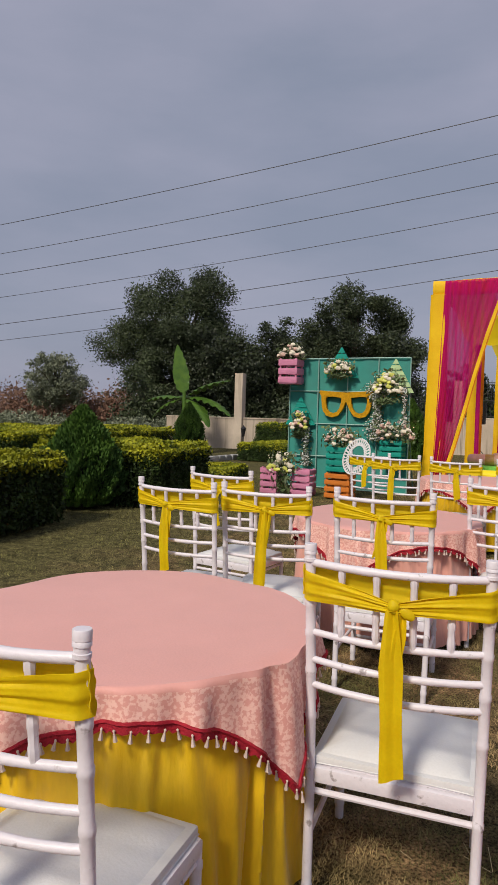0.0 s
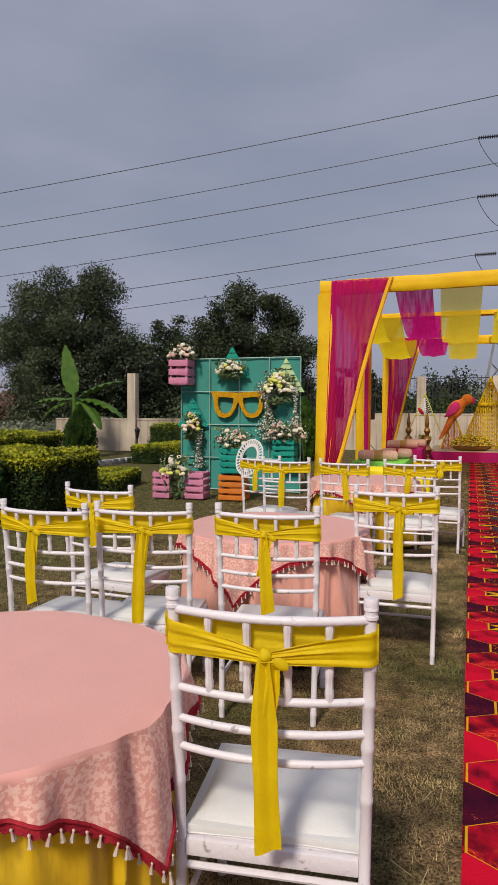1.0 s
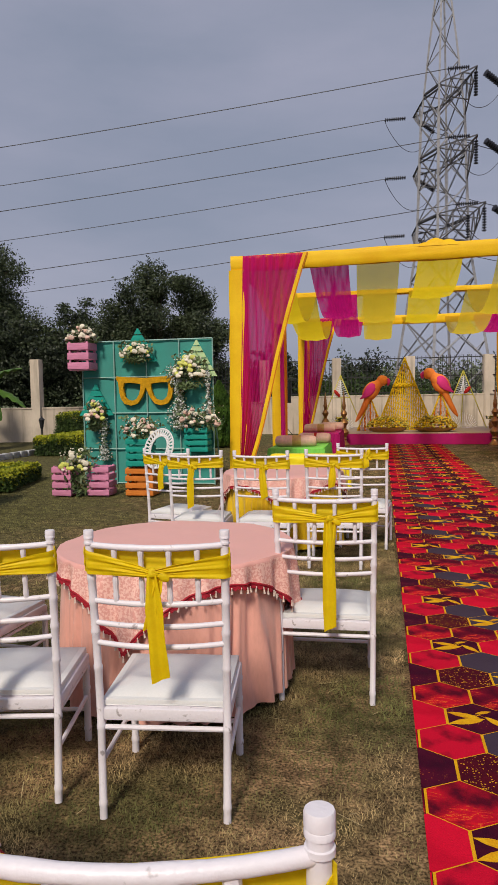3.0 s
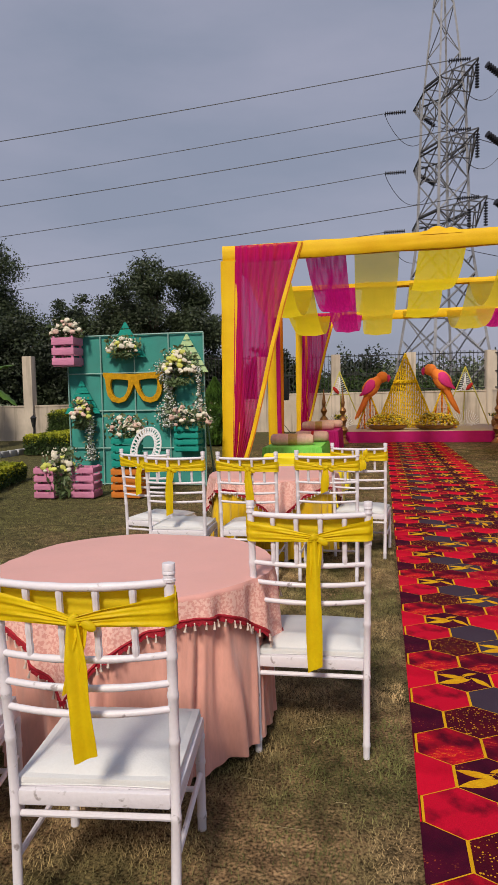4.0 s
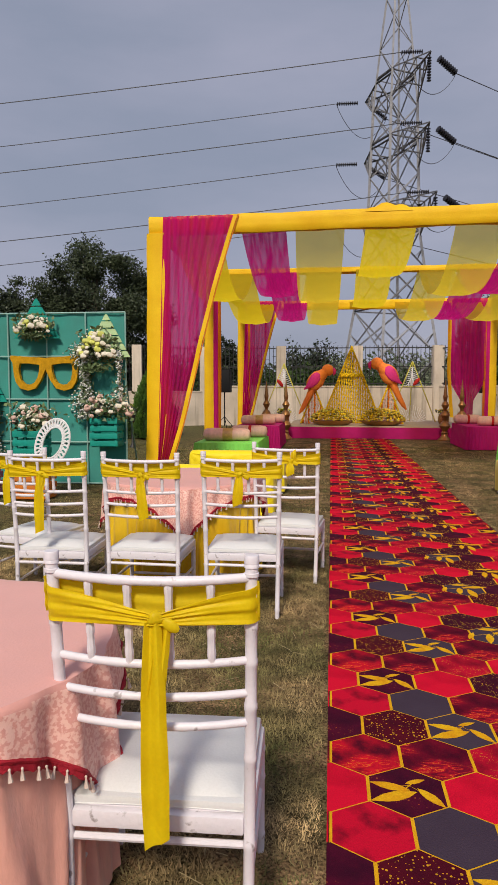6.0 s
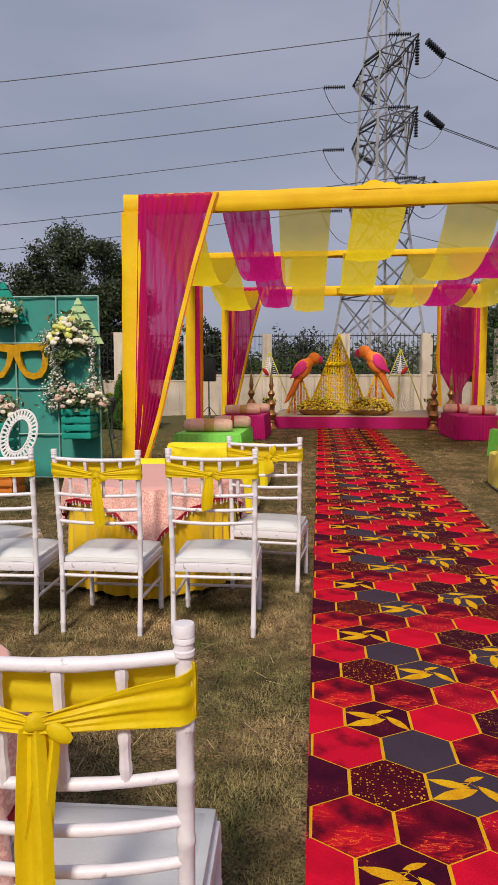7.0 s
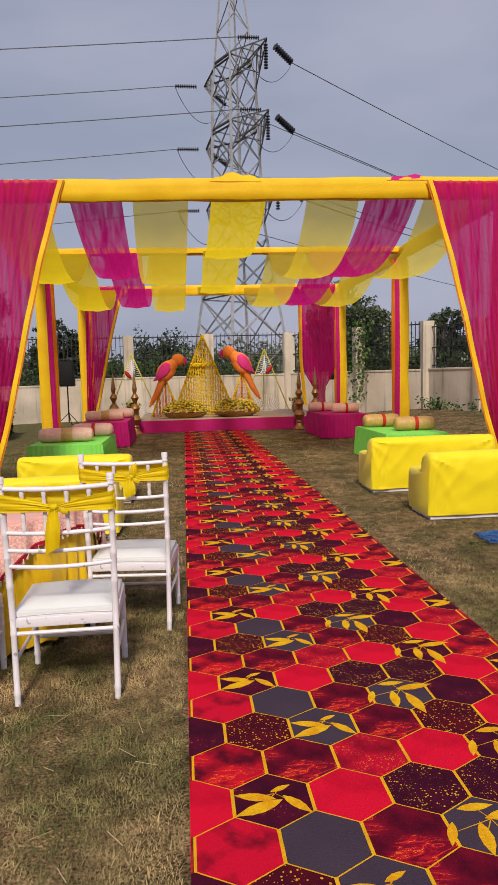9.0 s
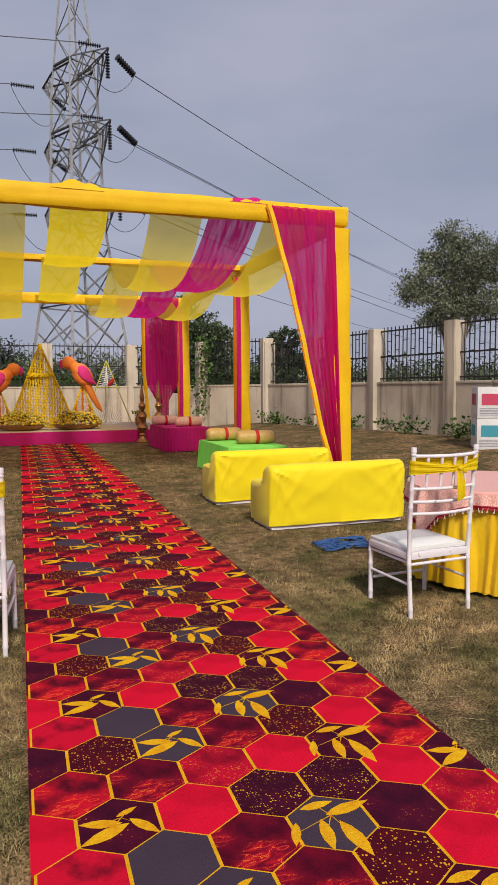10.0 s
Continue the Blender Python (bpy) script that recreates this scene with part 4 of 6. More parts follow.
sheet(bm, lambda u, v: (0.42 + 0.62 * u, PYS[0] - 0.085 + 0.17 * v, PTOP - 0.02 + (0.115 + 0.02 * math.sin(u * 14 + v * 5)) * (math.sin(u * math.pi) * math.sin(v * math.pi)) ** 0.5), 20, 8, 0.004)
part("cloth_knot", bm, M_POSTY, pav, "bunched yellow cloth on the beam")
bm = bmesh.new()
sheet(bm, lambda u, v: (2.6 + 0.6 * u, PYS[0] - 0.085 + 0.17 * v, PTOP + 0.0 + (0.085 + 0.015 * math.sin(u * 12)) * (math.sin(u * math.pi) * math.sin(v * math.pi)) ** 0.5), 16, 5, 0.004)
part("cloth_knot", bm, M_MAGENTA, pav, "bunched magenta cloth on the beam")


def drape(y, x_post, side, width, material, border, dy=-0.12, seed=0.0, low=0.12):
    """A sheer curtain hung from the beam and gathered to the foot of its post."""
    def f(u, v):
        z = PTOP - 0.01 - (PTOP - low) * v
        w = width * (1 - v) ** 0.82 * (1 - 0.12 * math.sin(v * 3.1)) + 0.06
        x = x_post + side * (0.10 + u * w - 0.10 * v)
        fold = (0.035 * math.sin(u * 46 + seed) + 0.022 * math.sin(u * 19 + 2 * seed + 2 * v)) * (0.35 + 0.5 * v)
        return (x, y + dy + fold * 0.8 - 0.05 * v, z)

    bm = bmesh.new()
    sheet(bm, f, 120, 24)
    c = part("curtain", bm, material, pav, "sheer magenta curtain gathered to the post")
    bm = bmesh.new()
    sheet(bm, lambda u, v: tuple(Vector(f(1.0, v)) + Vector((side * 0.055 * u, -0.012 - 0.01 * math.sin(v * 30), 0))), 3, 40, 0.003)
    part("curtain_border", bm, border, c, "yellow border of the curtain")
    bm = bmesh.new()
    sheet(bm, lambda u, v: tuple(Vector(f(1.0, v)) + Vector((side * (0.055 + 0.02 * u), -0.006, 0))), 2, 40, 0.003)
    part("curtain_border", bm, M_ORANGEBAND, c, "orange edge of the curtain")


drape(PYS[0], PX0, 1, 0.93, M_SHEERM, M_POSTY, -0.10, 0.0)
drape(PYS[0], PX1, -1, 0.86, M_SHEERM, M_POSTY, -0.10, 1.7)
drape(PYS[2], PX0, 1, 0.85, M_SHEERM, M_POSTY, -0.10, 2.2)
def rear_panel(u, v):
    """The straight curtain at the rear, bunched together near its foot."""
    z = PTOP - 0.02 - (PTOP - 0.55) * v
    k = 1.0 if v < 0.68 else max(0.35, 1 - (v - 0.68) * 4)
    return (3.55 + (u - 0.5) * 0.92 * k, PYS[2] - 0.14 + 0.03 * math.sin(u * 40) * (0.3 + v), z)


bm = bmesh.new()
sheet(bm, rear_panel, 90, 24)
rear_curtain = part("curtain", bm, M_SHEERM, pav, "sheer magenta curtain hanging straight")
bm = bmesh.new()
sheet(bm, lambda u, v: tuple(Vector(rear_panel(0.0, min(v, 0.66))) + Vector((-0.07 + 0.09 * u + 0.25 * max(0, v - 0.6), -0.02 - 0.01 * math.sin(v * 20), -1.0 * max(0, v - 0.66) * 3))), 4, 30, 0.003)
part("curtain_border", bm, M_POSTY, rear_curtain, "yellow border of the curtain")
for x, s in ((PX0, 1), (PX1, -1)):
    for y in PYS[1:]:
        for j, (m, off, w) in enumerate(((M_MAGENTA, 0.13, 0.09), (M_ORANGEBAND, 0.20, 0.05))):
            bm = bmesh.new()
            sheet(bm, lambda u, v: (x + s * (off + (u - 0.5) * w * (1 + 0.2 * math.sin(v * 3))), y - 0.12 - 0.015 * math.sin(u * 9 + v * 4), PBOT - (PBOT - 0.06) * v), 6, 14, 0.003)
            part("side_drape", bm, m, pav, "narrow drape hung beside the post")

# Canopy strips, sagging between the beams.
STRIPS = [(-1.92, 0.72, M_SHEERY, 0.86), (-0.98, 0.64, M_SHEERM, 0.80), (-0.18, 0.68, M_SHEERY2, 0.90), (0.79, 0.68, M_SHEERY, 0.46), (1.97, 0.66, M_SHEERY2, 0.82), (2.74, 0.66, M_SHEERM, 0.80), (3.50, 0.70, M_SHEERY2, 0.84)]
for k, (x, w, m, sag) in enumerate(STRIPS):
    for b in range(2):
        ya, yb = PYS[b], PYS[b + 1]

        def swag(u, v):
            s = 4 * v * (1 - v)
            c = (u - 0.5) * w * (1 - 0.10 * s * math.sin(k + 1))
            curl = 0.05 * s * (abs(2 * u - 1) ** 2) - 0.008 * s * math.sin(u * 13 + k)
            return (x + c + 0.05 * s * math.sin(k * 2.1 + b), ya + (yb - ya) * v, PTOP - 0.02 - sag * (1 if b == 0 else 0.95) * s ** 0.9 + curl * 0.8)

        bm = bmesh.new()
        sheet(bm, swag, 18, 30)
        part("canopy_strip", bm, m, pav, "sheer strip of cloth sagging from the beams")


# Seats along the aisle.
def sofa(x, y, length, s, seed, tall=1.0):
    """A low seat under a stretched yellow cover, its back towards the tables. s: which end faces the carpet."""
    ob = thing("sofa", pose(x, y, 0) @ Matrix.Diagonal((1, 1, tall, 1)), "low sofa under a tight yellow stretch cover on the lawn", "sofa", "yellow sofas by the aisle")
    prof = [(-0.26, 0.045), (-0.275, 0.30), (-0.285, 0.52), (-0.265, 0.60), (-0.20, 0.63), (-0.12, 0.61), (-0.075, 0.56), (-0.05, 0.455), (0.05, 0.445), (0.25, 0.44), (0.30, 0.415), (0.315, 0.30), (0.305, 0.045)]
    # a smooth, close-set profile, so that the cover can wrinkle
    fine = []
    for j in range(len(prof) - 1):
        a, b, c, d = (Vector(prof[max(0, min(len(prof) - 1, q))]) for q in (j - 1, j, j + 1, j + 2))
        for k in range(5):
            u = k / 5
            fine.append((b + (c - a) * 0.5 * u + (a * 2 - b * 5 + c * 4 - d) * 0.5 * u * u + (b * 3 - a - c * 3 + d) * 0.5 * u ** 3)[:])
    prof = fine + [prof[-1]]
    bm = bmesh.new()
    n = 130
    rings = []
    for i in range(n + 1):
        t = i / n
        px = (t - 0.5) * length
        end = min(1, min(t, 1 - t) * length / 0.07)
        rnd = math.sqrt(max(0, 1 - (1 - end) ** 2))
        ring = []
        for j, (py, pz) in enumerate(prof):
            k = 0.90 + 0.10 * rnd
            # folds pulled out of the lower and upper corners, and slack in the middle
            w = 0.012 * noise.noise((px * 1.6 + seed, pz * 3, py * 4))
            for cz, f, reach in ((0.05, 15, 0.55), (0.60, 11, 0.38)):
                dx, dz = length / 2 - abs(px), pz - cz
                dist = math.hypot(dx, dz)
                ang = math.atan2(dz, dx + 0.02)
                ridge = max(0.0, math.sin(ang * f + seed + (2 if px > 0 else 0) + 1.2 * noise.noise((px * 2, pz * 2, seed)))) ** 2
                w -= 0.020 * ridge * min(1, dist / 0.12) * math.exp(-dist / reach)
            w -= 0.007 * max(0.0, noise.noise((px * 2.2 + seed, pz * 16 - px * 3, 4.0))) * (1 - abs(2 * t - 1))
            ring.append(bm.verts.new((px, py * k + (w if py < 0 else -w), 0.045 + (pz - 0.045) * (0.93 + 0.07 * rnd) + 0.2 * w)))
        rings.append(ring)
    for a, b in zip(rings, rings[1:]):
        for j in range(len(prof) - 1):
            bm.faces.new((a[j], b[j], b[j + 1], a[j + 1]))
    bm.faces.new(rings[0])
    bm.faces.new(rings[-1][::-1])
    bmesh.ops.recalc_face_normals(bm, faces=list(bm.faces))
    part("cover", bm, M_SOFA, ob)
    bm = bmesh.new()
    box(bm, length - 0.05, 0.50, 0.05, pose(0, 0.015, 0.03), 0.006)
    part("base", bm, M_CHAIR, ob, "white painted base board")


sofa(2.93, 11.36, 1.46, 1, 0.0)
sofa(2.83, 12.87, 1.46, 1, 3.0)
sofa(-1.19, 11.30, 1.22, -1, 6.0, 0.875)
sofa(-1.19, 12.88, 1.22, -1, 9.0, 0.875)


def bench(x, y, w, d, h, material, word):
    ob = thing("bench", pose(x, y, 0), "low bench covered with a pleated " + word + " skirt", "bench", "benches by the aisle")
    bm = bmesh.new()
    box(bm, w, d, 0.05, pose(0, 0, h - 0.025), 0.015)
    part("top", bm, material, ob)
    bm = bmesh.new()

    def skirt(u, v):
        a = 2 * math.pi * u
        off = 0.008 + (0.012 + 0.02 * v) * (0.5 + 0.5 * math.sin(a * 56)) + 0.012 * v
        return ((w / 2 + off) * max(-1, min(1, 1.42 * math.cos(a))), (d / 2 + off) * max(-1, min(1, 1.42 * math.sin(a))), h - 0.012 - v * (h - 0.03))

    sheet(bm, skirt, 448, 5)
    part("skirt", bm, material, ob, "pleated " + word + " skirt")
    return ob


def bolster(x, y, z, turn, material, band=True, ln=0.62, band_mat=None):
    ob = thing("bolster", pose(x, y, z, 0, 0, turn), "brocade bolster cushion " + ("with a gold band" if band_mat else "with a red band" if band else "of plain blush cloth") + " resting on a bench", "cushion", "bolsters on the benches")
    bm = bmesh.new()
    prof = [(0.03, -0.5), (0.075, -0.485), (0.10, -0.44), (0.112, -0.3), (0.108, -0.06), (0.104, 0.0), (0.108, 0.06), (0.112, 0.3), (0.10, 0.44), (0.075, 0.485), (0.03, 0.5)]
    lathe(bm, [(r, t * ln) for r, t in prof], 18, pose(0, 0, 0.098, 0, 90, 0))
    for v in bm.verts:
        v.co.z = max(v.co.z, 0.0) if v.co.z < 0.0 else v.co.z
        v.co += Vector((0, 0, 1)) * 0.004 * noise.noise(v.co * 12)
    part("body", bm, material, ob)
    if band:
        bm = bmesh.new()
        lathe(bm, [(0.109, -0.035), (0.111, -0.03), (0.109, 0.0), (0.111, 0.03), (0.109, 0.035)], 18, pose(0.02, 0, 0.098, 0, 90, 0) @ Matrix.Diagonal((1.03, 1.03, 2.4 if band_mat else 0.75, 1)))
        part("band", bm, band_mat or M_RED, ob, "gold band round the bolster" if band_mat else "red band round the bolster")


bench(3.37, 15.48, 0.92, 1.65, 0.48, M_GREEN, "lime green")
bench(-1.70, 15.85, 1.03, 1.75, 0.46, M_GREEN, "lime green")
bench(3.42, 20.1, 0.95, 1.8, 0.52, M_MAGENTA, "magenta")
bench(-1.63, 19.85, 0.95, 1.8, 0.52, M_MAGENTA, "magenta")
bolster(3.25, 16.02, 0.485, 3, M_BOLSTER)
bolster(3.50, 15.15, 0.485, -4, M_BOLSTER)
bolster(-1.75, 15.40, 0.465, 2, M_BOLSTERP, True, 0.80, M_BOLSTER)
bolster(-1.48, 16.3, 0.465, -2, M_BOLSTERP, True, 0.66)
bolster(3.20, 20.6, 0.525, 2, M_BOLSTERP)
bolster(3.55, 19.7, 0.525, -3, M_BOLSTERP)
bolster(-1.66, 19.5, 0.525, 2, M_BOLSTERP, True, 0.80, M_BOLSTER)
bolster(-1.42, 20.4, 0.525, -3, M_BOLSTERP, False)


# The stage with marigold hangings, felt birds and flower bowls.
ST = 0.33
stage = thing("stage", pose(1.25, 24.3, 0), "low stage with beige carpet top and magenta cloth front", "stage")
bm = bmesh.new()
box(bm, 4.86, 4.0, 0.06, pose(0, 0, ST - 0.03), 0.006)
part("deck", bm, M_STAGE, stage)
bm = bmesh.new()
for x0, y0, x1, y1 in ((-2.43, -2.01, 2.43, -2.01), (2.44, -2.0, 2.44, 2.0), (-2.44, 2.0, -2.44, -2.0)):
    sheet(bm, lambda u, v: (x0 + (x1 - x0) * u, y0 + (y1 - y0) * u - 0.012 * math.sin(u * 40) * v, ST - 0.015 - v * (ST - 0.02)), 60, 3, 0.006)
part("front_cloth", bm, M_MAGENTA, stage, "magenta cloth hung along the stage front")
bm = bmesh.new()
for k in range(6):
    box(bm, 0.08, 0.08, ST - 0.06, pose(-2.2 + 0.88 * k, -1.8, (ST - 0.06) / 2))
    box(bm, 0.08, 0.08, ST - 0.06, pose(-2.2 + 0.88 * k, 1.8, (ST - 0.06) / 2))
part("support", bm, M_BARK, stage)


def garland_stand(x, y, w, h, material, strings, name, label, stripes=None):
    """Garlands strung in a triangle from an apex to the floor."""
    ob = thing(name, pose(x, y, ST), label, "garland stand")
    bm = bmesh.new()
    for s in (-1, 1):
        tube(bm, [(s * w / 2, 0.06, 0), (0, 0.06, h)], 0.014, 6)
    tube(bm, [(0, 0.45, 0), (0, 0.06, h)], 0.014, 6)
    part("frame", bm, M_BARK, ob, smooth=False)
    for k in range(strings):
        t = (k + 0.5) / strings * 2 - 1
        top = h * (1 - abs(t)) + 0.02
        n = max(3, int(top / 0.042))
        cs = [(t * w / 2 * 0.98 + 0.008 * math.sin(i * 1.3 + k), 0.0 + 0.01 * math.cos(i * 2.1 + k), 0.025 + (top - 0.03) * i / n) for i in range(n + 1)]
        cluster("garland", cs, [0.029 + 0.005 * ((i * 7 + k) % 3) for i in range(n + 1)], stripes[k % len(stripes)] if stripes else material, ob, k)
    for s in (-1, 1):
        n = int(math.hypot(w / 2, h) / 0.045)
        cs = [(s * w / 2 * (1 - i / n), -0.015, h * i / n + 0.03) for i in range(n + 1)]
        cluster("edge_garland", cs, [0.036] * (n + 1), M_MARI, ob, 50)
    return ob


g = garland_stand(0.57, 24.0, 1.74, 2.20, M_MARI, 25, "marigold_stand", "tall triangle of yellow marigold garlands on the stage")
n = 30
cluster("garland_band", [(-0.34 + 0.68 * i / n, -0.04 - 0.02 * (i % 2), 1.40 + 0.06 * ((i * 5) % 3 - 1) / 2) for i in range(n + 1)], [0.042] * (n + 1), M_MARI, g, 9)
garland_stand(-0.48, 23.7, 0.78, 1.0, M_MARIO, 9, "perch_stand", "orange striped garland cone under a felt bird", [M_MARIO, M_FPINK])
garland_stand(1.62, 23.7, 0.82, 1.12, M_MARIO, 9, "perch_stand", "orange striped garland cone under a felt bird", [M_MARIO, M_FPINK])


def felt_bird(x, y, z, s, size):
    """A plain stuffed bird on its perch, one shape. s: which way it looks."""
    bm = bmesh.new()
    ball = bmesh.ops.create_icosphere
    ball(bm, subdivisions=3, radius=1, matrix=pose(0, 0, 0.25, 0, s * 38, 0) @ Matrix.Diagonal((0.235, 0.16, 0.335, 1)))
    ball(bm, subdivisions=3, radius=1, matrix=pose(s * 0.335, 0, 0.555) @ Matrix.Diagonal((0.175, 0.14, 0.168, 1)))
    path = [(0.30, 0.55, 0.13), (0.21, 0.46, 0.17), (0.10, 0.35, 0.20)]
    tube(bm, [(s * p, 0, q) for p, q, r in path], [r * 0.85 for p, q, r in path], 16)
    path = [(-0.06, 0.10, 0.13), (-0.14, -0.06, 0.095), (-0.22, -0.24, 0.085), (-0.31, -0.42, 0.075), (-0.40, -0.58, 0.06), (-0.48, -0.70, 0.02)]
    tube(bm, [(s * p, 0.03, q) for p, q, r in path], [r for p, q, r in path], 14)
    k = len(bm.faces)
    # wing with a pointed lower end, and a curved beak
    wing = [(0.075, 0.47, 0.05), (0.05, 0.42, 0.11), (0.0, 0.33, 0.145), (-0.07, 0.23, 0.14), (-0.15, 0.14, 0.10), (-0.25, 0.06, 0.05), (-0.34, 0.00, 0.012)]
    n0 = len(bm.verts)
    tube(bm, [(s * p, 0, q) for p, q, r in wing], [r for p, q, r in wing], 16)
    for v in list(bm.verts)[n0:]:
        v.co.y = v.co.y * 0.45 - 0.135
    tube(bm, [(s * 0.47, 0, 0.58), (s * 0.525, 0, 0.53), (s * 0.525, 0, 0.45), (s * 0.50, 0, 0.40)], [0.075, 0.065, 0.04, 0.008], 10)
    for v in bm.verts:
        v.co *= size
        v.co += v.normal * 0.006 * noise.noise(v.co * 9)
    for f in list(bm.faces)[k:]:
        f.material_index = 1
    ob = tagged(part("felt_bird", bm, [M_BIRDO, M_BIRDM]), "orange stuffed felt bird with a magenta wing on its perch", "ornament", "felt birds on the stage")
    ob.matrix_world = pose(x, y, z)


felt_bird(-0.45, 23.6, 1.32, 1, 1.0)
felt_bird(1.62, 23.6, 1.48, -1, 1.04)


def flower_bowl(x, y, w):
    ob = thing("flower_bowl", pose(x, y, ST), "wide brass bowl heaped with yellow and cream flowers", "flower bowl", "flower bowls on the stage")
    bm = bmesh.new()
    lathe(bm, [(w * 0.30, 0.0), (w * 0.40, 0.03), (w * 0.50, 0.10), (w * 0.53, 0.13), (w * 0.50, 0.125), (w * 0.3, 0.06)], 26)
    for v in bm.verts:
        v.co.y *= 0.6
    part("bowl", bm, M_BRASS, ob, "brass bowl")
    cs, rs = [], []
    for i in range(420):
        a, q = rng.uniform(0, 6.28), math.sqrt(rng.uniform(0, 1))
        cs.append((math.cos(a) * q * w * 0.56, math.sin(a) * q * w * 0.34, 0.13 + 0.29 * (1 - q ** 3) + rng.uniform(-0.03, 0.05)))
        rs.append(rng.uniform(0.024, 0.042))
    for j, m in enumerate((M_TRAYF, M_MARI, M_FYEL)):
        sel = [i for i in range(420) if (i % 5 in (0, 1, 2)) == (j == 0) and (j == 0 or i % 2 == j - 1)]
        cluster("blossoms", [cs[i] for i in sel], [rs[i] for i in sel], m, ob, j)
    leaves("foliage", np.array([cs[i] for i in range(0, 420, 3)]), 0.05, M_FLEAF, ob)


flower_bowl(0.03, 22.95, 1.15)
flower_bowl(1.38, 22.95, 1.15)


def lattice_stand(x, y, h, w, s):
    ob = thing("lattice_triangle", pose(x, y, ST), "yellow triangular stand with white lattice and a small red bird shape", "stand", "lattice triangles behind the stage")
    bm = bmesh.new()
    for k in (-1, 1):
        tube(bm, [(k * w, 0, 0), (0, 0, h)], 0.016, 6)
    tube(bm, [(-w * 0.42, 0, h * 0.58), (w * 0.42, 0, h * 0.58)], 0.014, 6)
    tube(bm, [(0, 0.5, 0), (0, 0, h)], 0.016, 6)
    part("frame", bm, M_FYEL, ob)
    bm = bmesh.new()
    for i in range(9):
        z = h * (0.60 + 0.035 * i)
        half = w * 0.9 * (1 - z / h)
        tube(bm, [(-half, -0.01, z), (half * 0.2, -0.01, z + 0.05), (half, -0.01, z)], 0.008, 5)
        tube(bm, [(half * (i / 4.5 - 1), -0.01, h * 0.59), (half * (i / 4.5 - 1) * 0.3, -0.01, min(h * 0.95, h * 0.59 + (1 - abs(i / 4.5 - 1)) * h * 0.34))], 0.008, 5)
    part("lattice", bm, M_WHITE, ob, "white lattice panel")
    bm = bmesh.new()
    bmesh.ops.create_icosphere(bm, subdivisions=2, radius=1, matrix=pose(s * 0.12, -0.06, h * 0.66, 0, s * 40, 0) @ Matrix.Diagonal((0.06, 0.03, 0.15, 1)))
    part("bird_shape", bm, M_RED, ob, "small red bird shape")
    bm = bmesh.new()
    for i in range(18):
        a = i / 17 * math.pi
        tube(bm, [(0.42 * math.cos(a) * 0.4, -0.1, 0), (0.42 * math.cos(a), -0.1, 0.45 * math.sin(a) + 0.06)], 0.008, 4)
    part("fan_screen", bm, M_WHITE, ob, "white wire fan at the foot")


lattice_stand(-1.48, 25.2, 1.80, 0.72, -1)
lattice_stand(2.45, 25.2, 1.86, 0.72, 1)


# Brass lamps in tiers.
def brass_lamp(x, y, h):
    ob = thing("brass_lamp", pose(x, y, 0), "tall tiered brass oil lamp beside the stage", "lamp", "brass lamps by the stage")
    bm = bmesh.new()
    lathe(bm, [(0.17, 0), (0.175, 0.02), (0.15, 0.05), (0.10, 0.10), (0.075, 0.16), (0.09, 0.20), (0.06, 0.24)], 20)
    part("foot", bm, M_BRASS, ob)
    bm = bmesh.new()
    k = h / 1.6
    lathe(bm, [(0.05, 0.23), (0.10, 0.30), (0.145, 0.38), (0.10, 0.46), (0.05, 0.50), (0.055, 0.54), (0.09, 0.60), (0.125, 0.66), (0.09, 0.73), (0.045, 0.77), (0.05, 0.82), (0.075, 0.87), (0.10, 0.92), (0.07, 0.98), (0.04, 1.02), (0.05, 1.07), (0.055, 1.12)], 20)
    part("stem", bm, M_BRASS, ob)
    bm = bmesh.new()
    lathe(bm, [(0.055, 1.11), (0.065, 1.15), (0.045, 1.20), (0.05, 1.23), (0.036, 1.28), (0.04, 1.31), (0.026, 1.37), (0.018, 1.46), (0.006, h)], 16)
    part("spire", bm, M_BRASS, ob)


brass_lamp(-1.20, 22.0, 1.6)
brass_lamp(-1.78, 22.6, 1.55)
brass_lamp(2.93, 22.05, 1.6)
brass_lamp(3.36, 22.1, 1.58)


def loudspeaker(x, y):
    st = thing("speaker_stand", pose(x, y, 0), "black tripod stand on the lawn under a loudspeaker", "stand", "speaker stands")
    bm = bmesh.new()
    tube(bm, [(0, 0, 0.12), (0, 0, 1.22)], 0.02, 10)
    part("pole", bm, M_BLACK, st)
    for k in range(3):
        a = radians(90 + 120 * k)
        bm = bmesh.new()
        tube(bm, [(0.45 * math.cos(a), 0.45 * math.sin(a), 0.012), (0, 0, 0.42)], 0.012, 8)
        part("leg", bm, M_BLACK, st)
    sp = thing("loudspeaker", pose(x, y, 1.22), "black loudspeaker cabinet on a tripod stand", "loudspeaker", "loudspeakers")
    bm = bmesh.new()
    prism(bm, [(-0.22, 0), (0.22, 0), (0.22, 0.76), (-0.22, 0.76)], 0.36, pose(0, 0, 0))
    bmesh.ops.bevel(bm, geom=list(bm.edges), offset=0.02, segments=2, affect="EDGES")
    part("cabinet", bm, M_BLACK, sp)
    bm = bmesh.new()
    box(bm, 0.38, 0.012, 0.68, pose(0, -0.187, 0.38), 0.004)
    part("grille", bm, M_BLACK, sp, "black metal grille")


